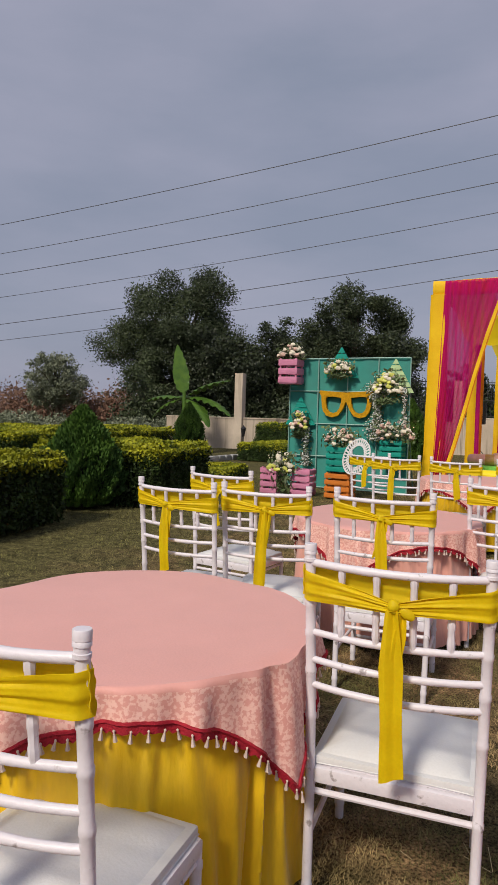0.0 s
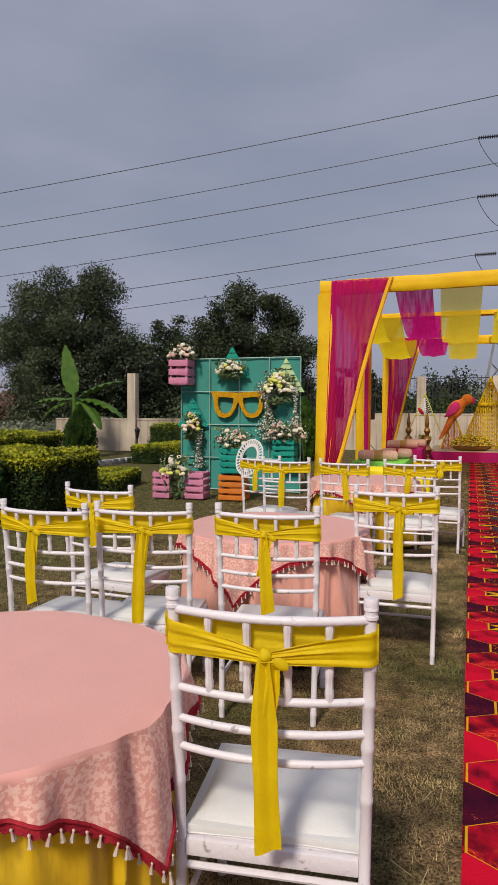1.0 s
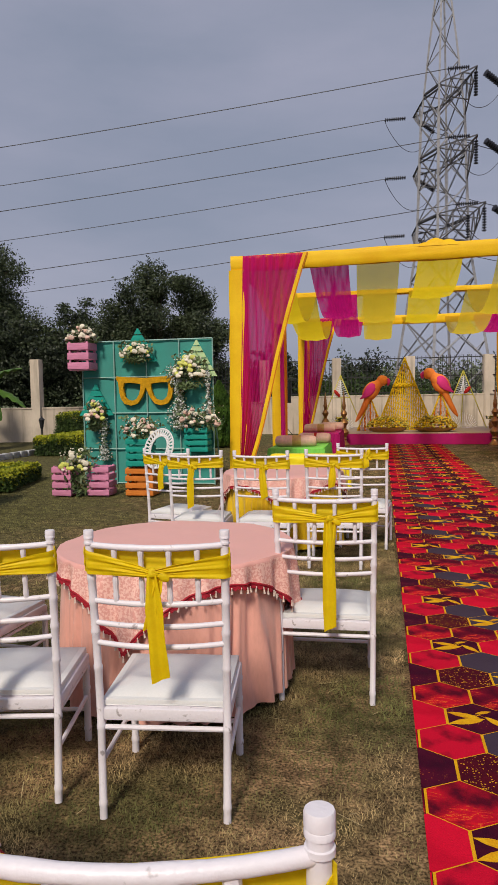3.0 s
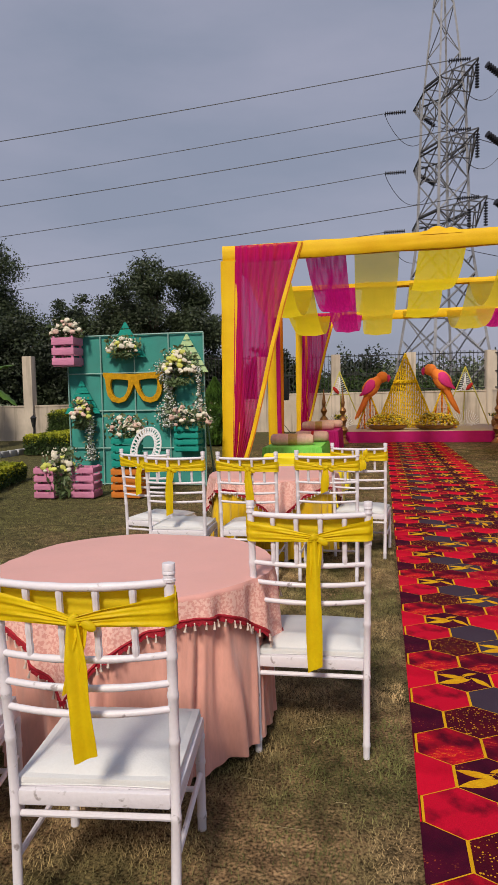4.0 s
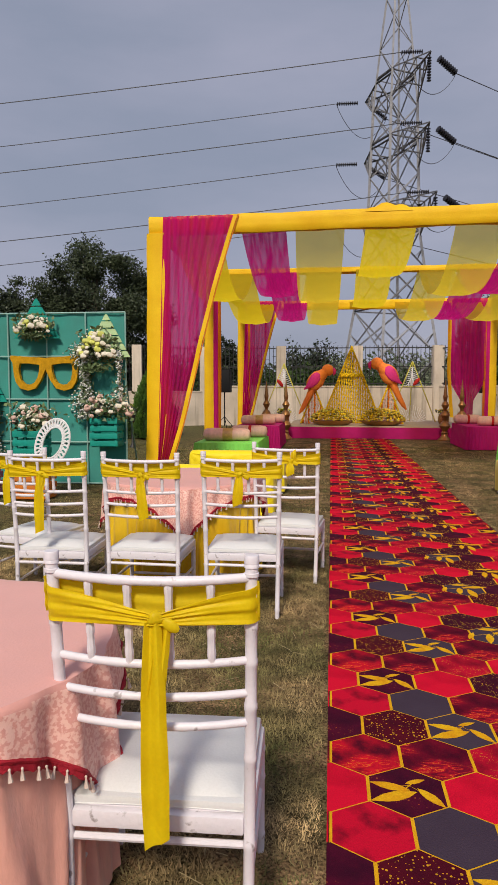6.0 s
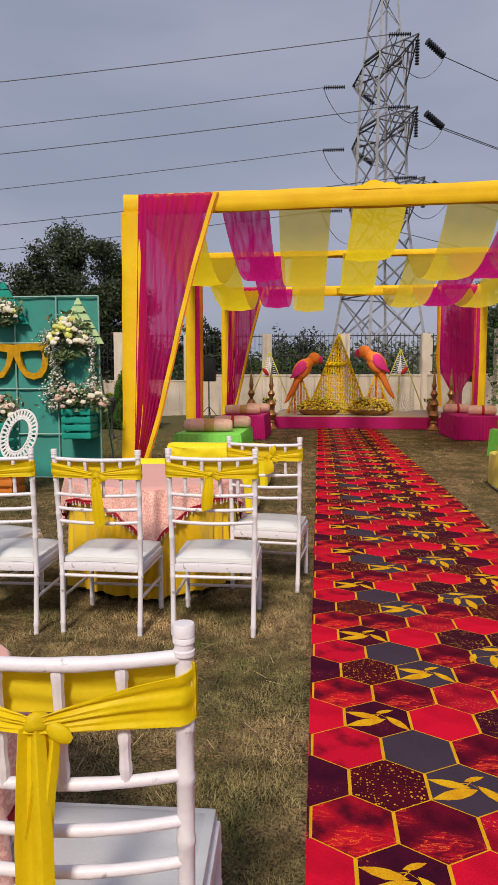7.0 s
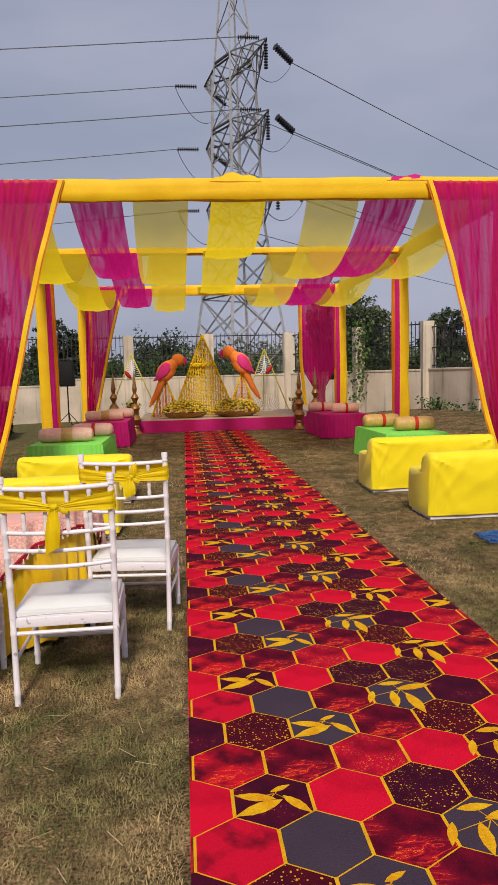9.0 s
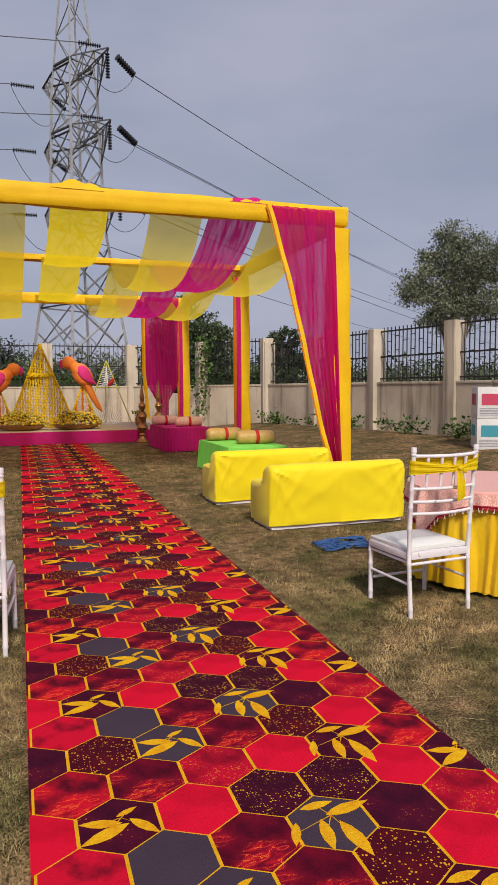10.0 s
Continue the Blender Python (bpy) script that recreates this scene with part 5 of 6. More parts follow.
loudspeaker(-3.5, 26.0)
loudspeaker(4.70, 25.4)
for x, y in ((3.15, 23.6), (-1.35, 23.3)):
    pot = thing("flower_pot", pose(x, y, ST), "small brass pot of yellow flowers on the stage", "flower pot", "flower pots on the stage")
    bm = bmesh.new()
    lathe(bm, [(0.10, 0), (0.15, 0.08), (0.16, 0.2), (0.13, 0.27), (0.15, 0.3), (0.13, 0.29)], 18)
    part("pot", bm, M_BRASS, pot)
    cluster("blossoms", [(rng.normal(0, 0.08), rng.normal(0, 0.08), 0.33 + rng.uniform(0, 0.12)) for i in range(40)], [0.03] * 40, M_FYEL, pot)
    leaves("foliage", np.column_stack([rng.normal(0, 0.09, 60), rng.normal(0, 0.09, 60), rng.uniform(0.28, 0.42, 60)]), 0.05, M_FLEAF, pot)


# The photo backdrop: a teal cloth on a pale frame.
BX0, BX1, BY, BZ = -5.05, -2.80, 13.2, 2.37
bd = thing("photo_backdrop", pose(0, BY, 0), "teal cloth photo backdrop on a pale metal frame", "backdrop panel")
bm = bmesh.new()
sheet(bm, lambda u, v: (BX0 + (BX1 - BX0) * u, 0.02 + 0.010 * math.sin(u * 31) * math.sin(v * 12) + 0.014 * noise.noise((u * 5, v * 5, 1.0)), 0.01 + (BZ - 0.02) * v), 60, 40, 0.006)
part("cloth", bm, M_TEALCLOTH, bd)
bm = bmesh.new()
for k in range(5):
    x = BX0 + (BX1 - BX0) * k / 4
    tube(bm, [(x, -0.012, 0), (x, -0.012, BZ)], 0.011, 8)
    tube(bm, [(BX0, -0.012, BZ * (k / 4) + (0.02 if k == 0 else 0)), (BX1, -0.012, BZ * (k / 4) + (0.02 if k == 0 else 0))], 0.011, 8)
part("frame", bm, M_FRAMEW, bd, "pale metal grid frame")
bm = bmesh.new()
for x in (BX0 + 0.1, BX1 - 0.1):
    tube(bm, [(x, 0.9, 0), (x, 0.03, BZ - 0.3)], 0.014, 8)
part("brace", bm, M_FRAMEW, bd)


def slat_triangle(x, z, w, h, y, material, label, slats=5):
    ob = thing("slat_triangle", pose(x, y, z), label, "ornament", "slatted triangles on the backdrop")
    for k in range(slats):
        z0, z1 = h * k / slats, h * (k + 1) / slats - 0.018
        a, b = w / 2 * (1 - z0 / h), w / 2 * (1 - z1 / h)
        bm = bmesh.new()
        prism(bm, [(-a, z0), (a, z0), (b, z1), (-b, z1)] if b > 0.005 else [(-a, z0), (a, z0), (0, z1)], 0.022, pose(0, 0, 0))
        part("slat", bm, material, ob, smooth=False)
    bm = bmesh.new()
    box(bm, 0.03, 0.018, h * 0.85, pose(0, 0.02, h * 0.42))
    part("batten", bm, material, ob)


slat_triangle(-4.80, 1.15, 0.60, 0.54, BY - 0.06, M_TEAL, "teal slatted wooden triangle on the backdrop")
slat_triangle(-4.04, 2.02, 0.66, 0.56, BY - 0.06, M_TEAL, "teal slatted wooden triangle on the backdrop")
slat_triangle(-3.05, 1.76, 0.66, 0.60, BY - 0.06, M_PALEG, "pale green slatted wooden triangle on the backdrop", 6)

# Big felt spectacles.
bm = bmesh.new()
outer = []
for s in (-1, 1):
    lens_out = [(0.0, 0.205), (0.30, 0.225), (0.50, 0.24), (0.515, 0.20), (0.475, 0.14), (0.46, -0.02), (0.435, -0.13), (0.37, -0.215), (0.26, -0.245), (0.15, -0.215), (0.065, -0.10), (0.0, 0.05)]
    lens_in = [(0.09, 0.11), (0.25, 0.13), (0.37, 0.13), (0.39, 0.06), (0.38, -0.02), (0.36, -0.10), (0.31, -0.15), (0.24, -0.165), (0.17, -0.14), (0.12, -0.07), (0.098, 0.01), (0.088, 0.07)]
    for j, y in enumerate((-0.03, 0.03)):
        o = [bm.verts.new((s * a, y, b)) for a, b in lens_out]
        i_ = [bm.verts.new((s * a, y, b)) for a, b in lens_in]
        order = [0, 1, 2, 3, 4, 5, 6, 7, 8, 9, 10, 11]
        for k in order:
            q = (k + 1) % 12
            bm.faces.new((o[k], o[q], i_[q], i_[k]))
        outer.append((o, i_))
    (o0, i0), (o1, i1) = outer[-2:]
    for k in range(12):
        q = (k + 1) % 12
        bm.faces.new((o0[k], o1[k], o1[q], o0[q]))
        bm.faces.new((i0[k], i0[q], i1[q], i1[k]))
bmesh.ops.recalc_face_normals(bm, faces=list(bm.faces))
gl = tagged(part("giant_eyeglass_frame", bm, M_MUSTARD, smooth=False), "giant mustard felt spectacles fixed to the teal backdrop", "ornament")
gl.matrix_world = pose(-3.92, BY - 0.055, 1.55)


def crate(x, y, z, w, d, h, material, word, turn=0, slats=4):
    ob = thing("wooden_crate", pose(x, y, z, 0, 0, turn), word + " painted slatted wooden crate", "crate", "painted crates by the backdrop")
    sh = h / slats * 0.70
    for k in range(slats):
        zc = (k + 0.5) * h / slats
        for sy in (-1, 1):
            bm = bmesh.new()
            box(bm, w, 0.016, sh, pose(0, sy * (d / 2 - 0.008), zc), 0.003)
            part("slat", bm, material, ob)
        for sx in (-1, 1):
            bm = bmesh.new()
            box(bm, 0.016, d - 0.034, sh, pose(sx * (w / 2 - 0.008), 0, zc), 0.003)
            part("slat", bm, material, ob)
    for sx in (-1, 1):
        for sy in (-1, 1):
            bm = bmesh.new()
            box(bm, 0.03, 0.03, h, pose(sx * (w / 2 - 0.033), sy * (d / 2 - 0.033), h / 2), 0.003)
            part("corner_post", bm, material, ob)
    bm = bmesh.new()
    box(bm, w - 0.036, d - 0.036, 0.014, pose(0, 0, 0.012))
    part("bottom", bm, material, ob)


crate(-4.96, BY - 0.19, 1.89, 0.37, 0.34, 0.47, M_CRATEP, "pink", 0, 3)
crate(-4.74, 11.85, 0, 0.30, 0.30, 0.45, M_CRATEP, "dusty pink")
crate(-4.20, 11.92, 0, 0.34, 0.30, 0.45, M_CRATEP, "dusty pink")
crate(-3.58, 11.98, 0, 0.42, 0.34, 0.42, M_CRATEO, "orange")
crate(-3.61, 12.0, 0.423, 0.36, 0.30, 0.42, M_TEAL, "teal")
crate(-3.02, BY - 0.175, 0.55, 0.38, 0.30, 0.40, M_TEAL, "teal")

# Oval fretwork ring.
ring = thing("fretwork_ring", pose(-3.36, 11.74, 0.43, -10, 20, -12), "white oval fretwork ring leaning on the crates", "ornament")
bm = bmesh.new()
for rx, rz in ((0.215, 0.29), (0.125, 0.19)):
    tube(bm, [(rx * math.cos(a), 0, 0.29 + rz * math.sin(a)) for a in [2 * math.pi * k / 40 for k in range(41)]], 0.012, 6, False)
part("rim", bm, M_WHITE, ring)
bm = bmesh.new()
for k in range(64):
    a, b = 2 * math.pi * k / 64, 2 * math.pi * (k + (1.6 if k % 2 else -1.6)) / 64
    tube(bm, [(0.215 * math.cos(a), 0, 0.29 + 0.29 * math.sin(a)), (0.125 * math.cos(b), 0, 0.29 + 0.19 * math.sin(b))], 0.0105, 4)
part("fretwork", bm, M_WHITE, ring)

BLOOM = {m.name: ball_mesh("blossom", m, 0.16, 5) for m in (M_FWHITE, M_FPINK, M_FLIME)}


def bouquet(x, y, z, rx, rz, n, mats, seed, label, trail=0.0, ry=None):
    ob = thing("flower_arrangement", pose(x, y, z), label, "flowers", "flower arrangements")
    r = random.Random(seed)
    ry = ry or rx * 0.7
    for i in range(int(n * 2.3)):
        a, q = r.uniform(0, 6.28), math.sqrt(r.uniform(0, 1))
        b = new("blossom", BLOOM[mats[i % len(mats)].name])
        b.parent = ob
        s = r.uniform(0.026, 0.050)
        b.matrix_local = pose(math.cos(a) * q * rx, math.sin(a) * q * ry - 0.02, rz * (1 - 0.7 * q * q) * r.uniform(0.5, 1.05), r.uniform(-30, 30), r.uniform(-30, 30), 0) @ Matrix.Scale(s, 4)
    k = 230
    t = rng.normal(size=(k, 3)).clip(-1.9, 1.9) * np.array([rx * 0.55, ry * 0.45, rz * 0.34]) + np.array([0, 0.01, rz * 0.42])
    t[:, 2] = np.maximum(t[:, 2], -trail * rng.uniform(0, 1, k) if trail else 0.005)
    leaves("foliage", t, 0.04, M_FLEAF, ob)
    if trail:
        v = np.column_stack([rng.normal(0, rx * 0.35, 160), rng.normal(-0.06, 0.03, 160), -trail * rng.uniform(0, 1, 160) ** 1.2])
        leaves("trailing_leaves", v, 0.05, M_FLEAF, ob, aspect=0.25)
    tiny = rng.normal(size=(70, 3)).clip(-1.6, 1.6) * np.array([rx * 0.5, ry * 0.45, rz * 0.28]) + np.array([0, 0, rz * 0.6])
    tiny[:, 2] = np.maximum(tiny[:, 2], 0.01)
    cluster("filler_blossoms", tiny, [0.013] * 70, M_FWHITE, ob, seed)


bouquet(-4.96, BY - 0.19, 2.35, 0.25, 0.26, 20, [M_FWHITE, M_FPINK], 1, "cream and blush flowers in a pink crate")
bouquet(-4.04, BY - 0.16, 2.06, 0.24, 0.26, 18, [M_FWHITE, M_FLIME, M_FWHITE], 2, "white and lime flower cluster on the teal triangle", 0.05, 0.12)
bouquet(-4.52, 11.80, 0.30, 0.26, 0.38, 18, [M_FWHITE, M_FWHITE, M_FLIME], 3, "white flowers with trailing leaves between pink crates", 0.28)
bouquet(-3.62, 12.0, 0.83, 0.30, 0.30, 16, [M_FPINK, M_FWHITE], 4, "blush and cream flowers in a teal crate")
bouquet(-3.0, BY - 0.20, 0.92, 0.36, 0.34, 18, [M_FPINK, M_FWHITE], 5, "blush and cream flowers in a teal crate")
bouquet(-3.16, BY - 0.16, 1.66, 0.26, 0.46, 30, [M_FWHITE, M_FWHITE, M_FLIME], 6, "white and lime flowers on the pale green triangle", 0.1, 0.12)
bouquet(-4.78, BY - 0.15, 1.02, 0.16, 0.36, 20, [M_FWHITE, M_FLIME, M_FPINK], 7, "white and yellow flowers on the teal triangle", 0.1, 0.1)


def flower_vine(x, y, z0, z1, w, n, label):
    k = rng.uniform(0, 1, n)
    c = np.column_stack([x + w * rng.normal(0, 0.45, n) * (0.6 + 0.4 * np.sin(k * 9)), y - 0.05 + rng.normal(0, 0.03, n), z0 + (z1 - z0) * k])
    ob = thing("hanging_vine", pose(0, 0, 0), label, "flowers", "hanging flower vines")
    cluster("vine_blossoms", c, list(rng.uniform(0.009, 0.019, n)), M_VINE, ob, 3)
    leaves("vine_leaves", c + rng.normal(0, 0.03, c.shape), 0.03, M_FLEAF, ob, aspect=0.35)


flower_vine(-3.34, BY - 0.06, 0.92, 1.95, 0.22, 1000, "white trailing blossom vine hung on the backdrop")
flower_vine(-2.86, BY - 0.06, 1.15, 1.85, 0.06, 200, "white trailing blossom vine hung on the backdrop")
flower_vine(-4.66, BY - 0.06, 0.40, 1.1, 0.10, 360, "white trailing blossom vine hung on the backdrop")

# Carton stack and a heap of blue net on the lawn.
for k, (m, zz) in enumerate(((M_CARTONT, ground_z(7.98, 15.2) - 0.03), (M_CARTONR, ground_z(7.98, 15.2) + 0.525))):
    ct = thing("carton", pose(7.98, 15.2, zz, 0, 0, 62), "white printed carton with coloured panels stacked by the wall", "carton", "stacked cartons")
    bm = bmesh.new()
    box(bm, 0.62, 0.5, 0.55, pose(0, 0, 0.275), 0.008)
    part("box", bm, M_CARTON, ct)
    for s in (-0.252, 0.252):
        bm = bmesh.new()
        box(bm, 0.36, 0.004, 0.2, pose(0.05, s, 0.33))
        part("panel_print", bm, m, ct)
    bm = bmesh.new()
    box(bm, 0.004, 0.32, 0.2, pose(-0.312, 0.02, 0.33))
    part("panel_print", bm, m, ct)
    for i in range(5):
        bm = bmesh.new()
        box(bm, 0.5, 0.004, 0.010, pose(0, -0.253, 0.06 + 0.028 * i))
        part("bar_print", bm, M_GREYP, ct)
        bm = bmesh.new()
        box(bm, 0.004, 0.42, 0.010, pose(-0.313, 0, 0.06 + 0.028 * i))
        part("bar_print", bm, M_GREYP, ct)
net = thing("blue_net", pose(2.60, 10.35, 0.0), "tangled heap of blue netting lying on the lawn", "net")
rn = random.Random(4)
for k in range(7):
    bm = bmesh.new()
    p = [Vector((rn.uniform(-0.2, 0.2), rn.uniform(-0.12, 0.12), 0.012))]
    for i in range(26):
        p.append(Vector((max(-0.25, min(0.25, p[-1].x + rn.uniform(-0.12, 0.12))), max(-0.15, min(0.15, p[-1].y + rn.uniform(-0.06, 0.06))), 0.012 + 0.03 * rn.random())))
    tube(bm, p, 0.007, 5)
    part("strand", bm, M_ROPE, net)


# Planting along the lawn.
def hedge(x, y, lx, ly, h, turn, golden, label, n=None, leaf=0.021):
    """A clipped hedge: an added near-black body painted as the shade inside, under a shell of small leaves, with bright
    new growth on top.
    """
    ob = thing("hedge", pose(x, y, 0, 0, 0, turn), label, "hedge", "clipped hedges")
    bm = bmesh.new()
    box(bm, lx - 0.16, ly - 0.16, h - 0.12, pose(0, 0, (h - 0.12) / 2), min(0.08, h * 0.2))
    part("core", bm, M_INNERSHADE, ob)
    n = n or int(2 * (lx * h * 2 + ly * h * 2 + lx * ly) * 2300)

    def shell(k, top_only):
        p = np.column_stack([rng.uniform(-lx / 2, lx / 2, k), rng.uniform(-ly / 2, ly / 2, k), rng.uniform(0.02, h, k)])
        face = rng.uniform(0, 1, k)
        tot = lx * ly + 2 * lx * h + 2 * ly * h
        f1, f2 = lx * ly / tot, (lx * ly + 2 * lx * h) / tot
        if top_only:
            side = rng.uniform(0, 1, k) < 0.30
            face[~side] = 0
            p[side, 2] = h - np.abs(rng.normal(0, 0.075, side.sum()))
        d = np.abs(rng.normal(0, 0.05, k)) - 0.03
        bump = min(1, h / 0.6) * np.array([0.13 * noise.noise((a * 1.6 + x, b * 1.6 + y, c * 1.6)) + 0.05 * noise.noise((a * 5 + x, b * 5 + y, c * 5)) for a, b, c in p])
        m = face < f1
        p[m, 2] = h - d[m] + bump[m]
        m2 = (face >= f1) & (face < f2)
        p[m2, 1] = np.sign(p[m2, 1]) * (ly / 2 - d[m2] + bump[m2])
        m3 = face >= f2
        p[m3, 0] = np.sign(p[m3, 0]) * (lx / 2 - d[m3] + bump[m3])
        return p

    leaves("leaf_mass", shell(n, False), leaf, M_HEDGE, ob)
    t = shell(int(n * (1.0 if golden else 0.15)), True)
    leaves("new_growth", t + np.array([0, 0, 0.03]), leaf * 1.1, M_HEDGEY, ob)
    return ob


hedge(-6.35, 6.50, 2.2, 1.9, 0.73, 8, True, "dark green clipped hedge with golden tips")
hedge(-6.30, 9.95, 1.9, 1.9, 0.76, 8, True, "dark green clipped hedge with golden tips")
hedge(-10.7, 13.6, 2.0, 6.5, 0.82, 8, True, "long clipped hedge with golden top")
hedge(-13.5, 11.0, 2.0, 7.0, 0.78, 8, True, "long clipped hedge with golden top")
hedge(-6.75, 12.75, 1.5, 1.8, 0.24, 14, True, "low golden clipped hedge by the lawn")
hedge(-8.05, 19.6, 2.0, 2.2, 0.46, 8, True, "low golden clipped hedge beyond the path kerb")
hedge(-9.05, 22.9, 2.6, 1.0, 0.95, 12, False, "dark clipped hedge before the cream wall")
hedge(-5.7, 22.5, 2.4, 1.6, 0.8, 0, False, "dark clipped hedge beyond the pavilion")


def thuja(x, y, h, w):
    ob = thing("conifer_shrub", pose(x, y, 0), "dense cone-shaped green conifer shrub", "shrub", "conifer shrubs")
    bm = bmesh.new()
    tube(bm, [(0, 0, 0), (0, 0, h * 0.8)], [0.05, 0.01], 8)
    part("trunk", bm, M_BARK, ob)
    # An added body, coloured near-black for the shade within the sprays.
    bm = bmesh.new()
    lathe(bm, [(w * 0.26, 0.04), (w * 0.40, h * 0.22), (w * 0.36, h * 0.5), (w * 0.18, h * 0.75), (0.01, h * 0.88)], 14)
    part("core", bm, M_INNERSHADE, ob)
    k = 26000
    t = rng.uniform(0, 1, k) ** 1.1
    a = rng.uniform(0, 6.283, k)
    r = w * 0.5 * np.interp(t, [0, 0.12, 0.3, 0.55, 0.78, 0.92, 1.0], [0.6, 0.9, 1.0, 0.86, 0.50, 0.20, 0.02])
    r *= 0.80 + 0.22 * rng.uniform(0, 1, k) + 0.13 * np.sin(a * 9 + 2.5 * np.sin(t * 9)) + 0.08 * np.sin(a * 17 - t * 14)
    p = np.column_stack([r * np.cos(a), r * np.sin(a), 0.03 + t * (h - 0.05)])
    n = len(p)
    out = np.column_stack([np.cos(a) * 0.45, np.sin(a) * 0.45, np.ones(n)]) + rng.normal(0, 0.25, (n, 3))
    out /= np.linalg.norm(out, axis=1)[:, None]
    s = rng.uniform(0.03, 0.085, (n, 1))
    e = np.cross(out, rng.normal(size=(n, 3)))
    e /= np.linalg.norm(e, axis=1)[:, None]
    verts = np.stack([p, p + e * s * 0.22 + out * s * 0.5, p + out * s, p - e * s * 0.22 + out * s * 0.5], axis=1).reshape(-1, 3)
    raw("sprays", verts, np.arange(4 * n).reshape(-1, 4), M_THUJA, ob)


thuja(-6.05, 8.65, 1.34, 0.98)
thuja(-11.85, 20.4, 1.65, 0.95)
thuja(-4.75, 21.5, 1.9, 0.9)


def banana(x, y):
    ob = thing("banana_plant", pose(x, y, 0), "banana plant with broad green leaves before the wall", "plant")
    bm = bmesh.new()
    tube(bm, [(0, 0, 0), (0.05, 0, 1.0), (0.0, 0, 2.1)], [0.14, 0.11, 0.06], 12)
    part("stem", bm, M_BANANA, ob)
    for k, (az, ln, lift, droop, wd) in enumerate(((165, 2.0, 0.985, 0.08, 0.27), (2, 2.0, 0.66, 0.75, 0.24), (-8, 2.3, 0.30, 1.15, 0.25), (-28, 2.1, 0.05, 1.1, 0.22), (180, 1.75, 0.35, 0.85, 0.25), (205, 1.5, 0.0, 1.2, 0.22), (120, 1.5, 0.5, 1.2, 0.22))):
        a = radians(az)
        side = Vector((-math.sin(a), math.cos(a), 0))
        if k == 0:
            side = Vector((1, 0, 0))

        def leaf(u, v):
            h = ln * v
            el = math.asin(lift) - droop * v
            # the rib bends over as it runs out
            step = Vector((0, 0, 1.80))
            for i in range(12):
                e2 = math.asin(lift) - droop * v * (i + 0.5) / 12
                step += Vector((math.cos(a) * math.cos(e2), math.sin(a) * math.cos(e2), math.sin(e2))) * h / 12
            wv = 1.25 * wd * (math.sin(min(1, max(0, (v - 0.12) / 0.88)) ** 0.75 * math.pi) ** 0.7 if v > 0.12 else 0.04)
            s = 2 * u - 1
            rag = 1 + 0.07 * math.sin(v * 60 + k)
            return tuple(step + side * s * wv * rag + Vector((0, 0, -0.35 * abs(s) * wv + 0.15 * abs(s) * wv * math.sin(v * 45))))

        bm = bmesh.new()
        sheet(bm, leaf, 8, 34, 0.004)
        part("leaf", bm, M_BANANA, ob)


banana(-12.85, 21.6)


def tree(x, y, h, w, seed, material, label, n=9000, trunk=0.3, base=0.28, leaf=0.07, lobes=None):
    """A tapered trunk with forked limbs, and a crown of many small clumps of leaves. lobes: the masses of the crown as
    (sideways, height, half width, half height) in shares of the tree's width and height."""
    ob = thing("tree", pose(x, y, 0), label, "tree")
    r = random.Random(seed)
    lobes = lobes or [(0, (1 + base) / 2, 0.46, (1 - base) / 2), (-0.18, 0.5 * base + 0.42, 0.30, 0.25), (0.2, 0.5 * base + 0.40, 0.30, 0.25)]
    bm = bmesh.new()
    tube(bm, [(0, 0, -0.1), (0.03 * w, 0.05, h * 0.25), (-0.02 * w, 0, h * 0.5), (0, 0, h * 0.8)], [trunk, trunk * 0.75, trunk * 0.45, 0.05], 10)
    shape = Vector((r.uniform(-9, 9), r.uniform(-9, 9), r.uniform(-9, 9)))
    size = sum(q[2] * q[3] for q in lobes)
    clumps = []
    for lx, lz, hw, hh in lobes:
        for k in range(int(190 * hw * hh / size)):
            d = Vector((r.gauss(0, 1), r.gauss(0, 1), r.gauss(0, 1))).normalized()
            q = r.uniform(0.2, 1.0) ** 0.5 * min(1.0, 0.90 + 0.40 * noise.noise(d * 1.7 + shape) + 0.20 * noise.noise(d * 4.5 + shape))
            tip = Vector((lx * w + d.x * q * hw * w, d.y * q * hw * w, lz * h + d.z * q * hh * h))
            tip.z = max(tip.z, 0.6)
            clumps.append((tip, w * r.uniform(0.030, 0.060), d))
            if k % 4 == 0:
                root = Vector((lx * w * 0.3, 0, h * max(0.15, min(0.7, tip.z / h * 0.6))))
                mid = (root + tip) / 2 + Vector((0, 0, 0.04 * h))
                tube(bm, [root, mid, tip], [trunk * 0.2, trunk * 0.1, 0.015], 5)
    part("trunk", bm, M_BARK, ob, smooth=True)
    per = n // len(clumps)
    pts = []
    for c, s, d in clumps:
        g = rng.normal(size=(per, 3)).clip(-1.7, 1.7) * np.array([s, s, s * 0.75])
        pts.append(g + np.array(c))
        # a leafy shoot that breaks the outline
        o = np.array(d) + rng.normal(0, 0.45, 3)
        t = np.linspace(0, 1, 26)[:, None] * 0.85
        pts.append(np.array(c) + o * t * s * 1.6 - np.array([0, 0, 1]) * t * t * s * 0.9 + rng.normal(0, 0.045, (26, 3)))
    p = np.concatenate(pts)
    p[:, 2] = np.maximum(p[:, 2], 0.3)
    leaves("crown", p, leaf, material, ob)
    return ob


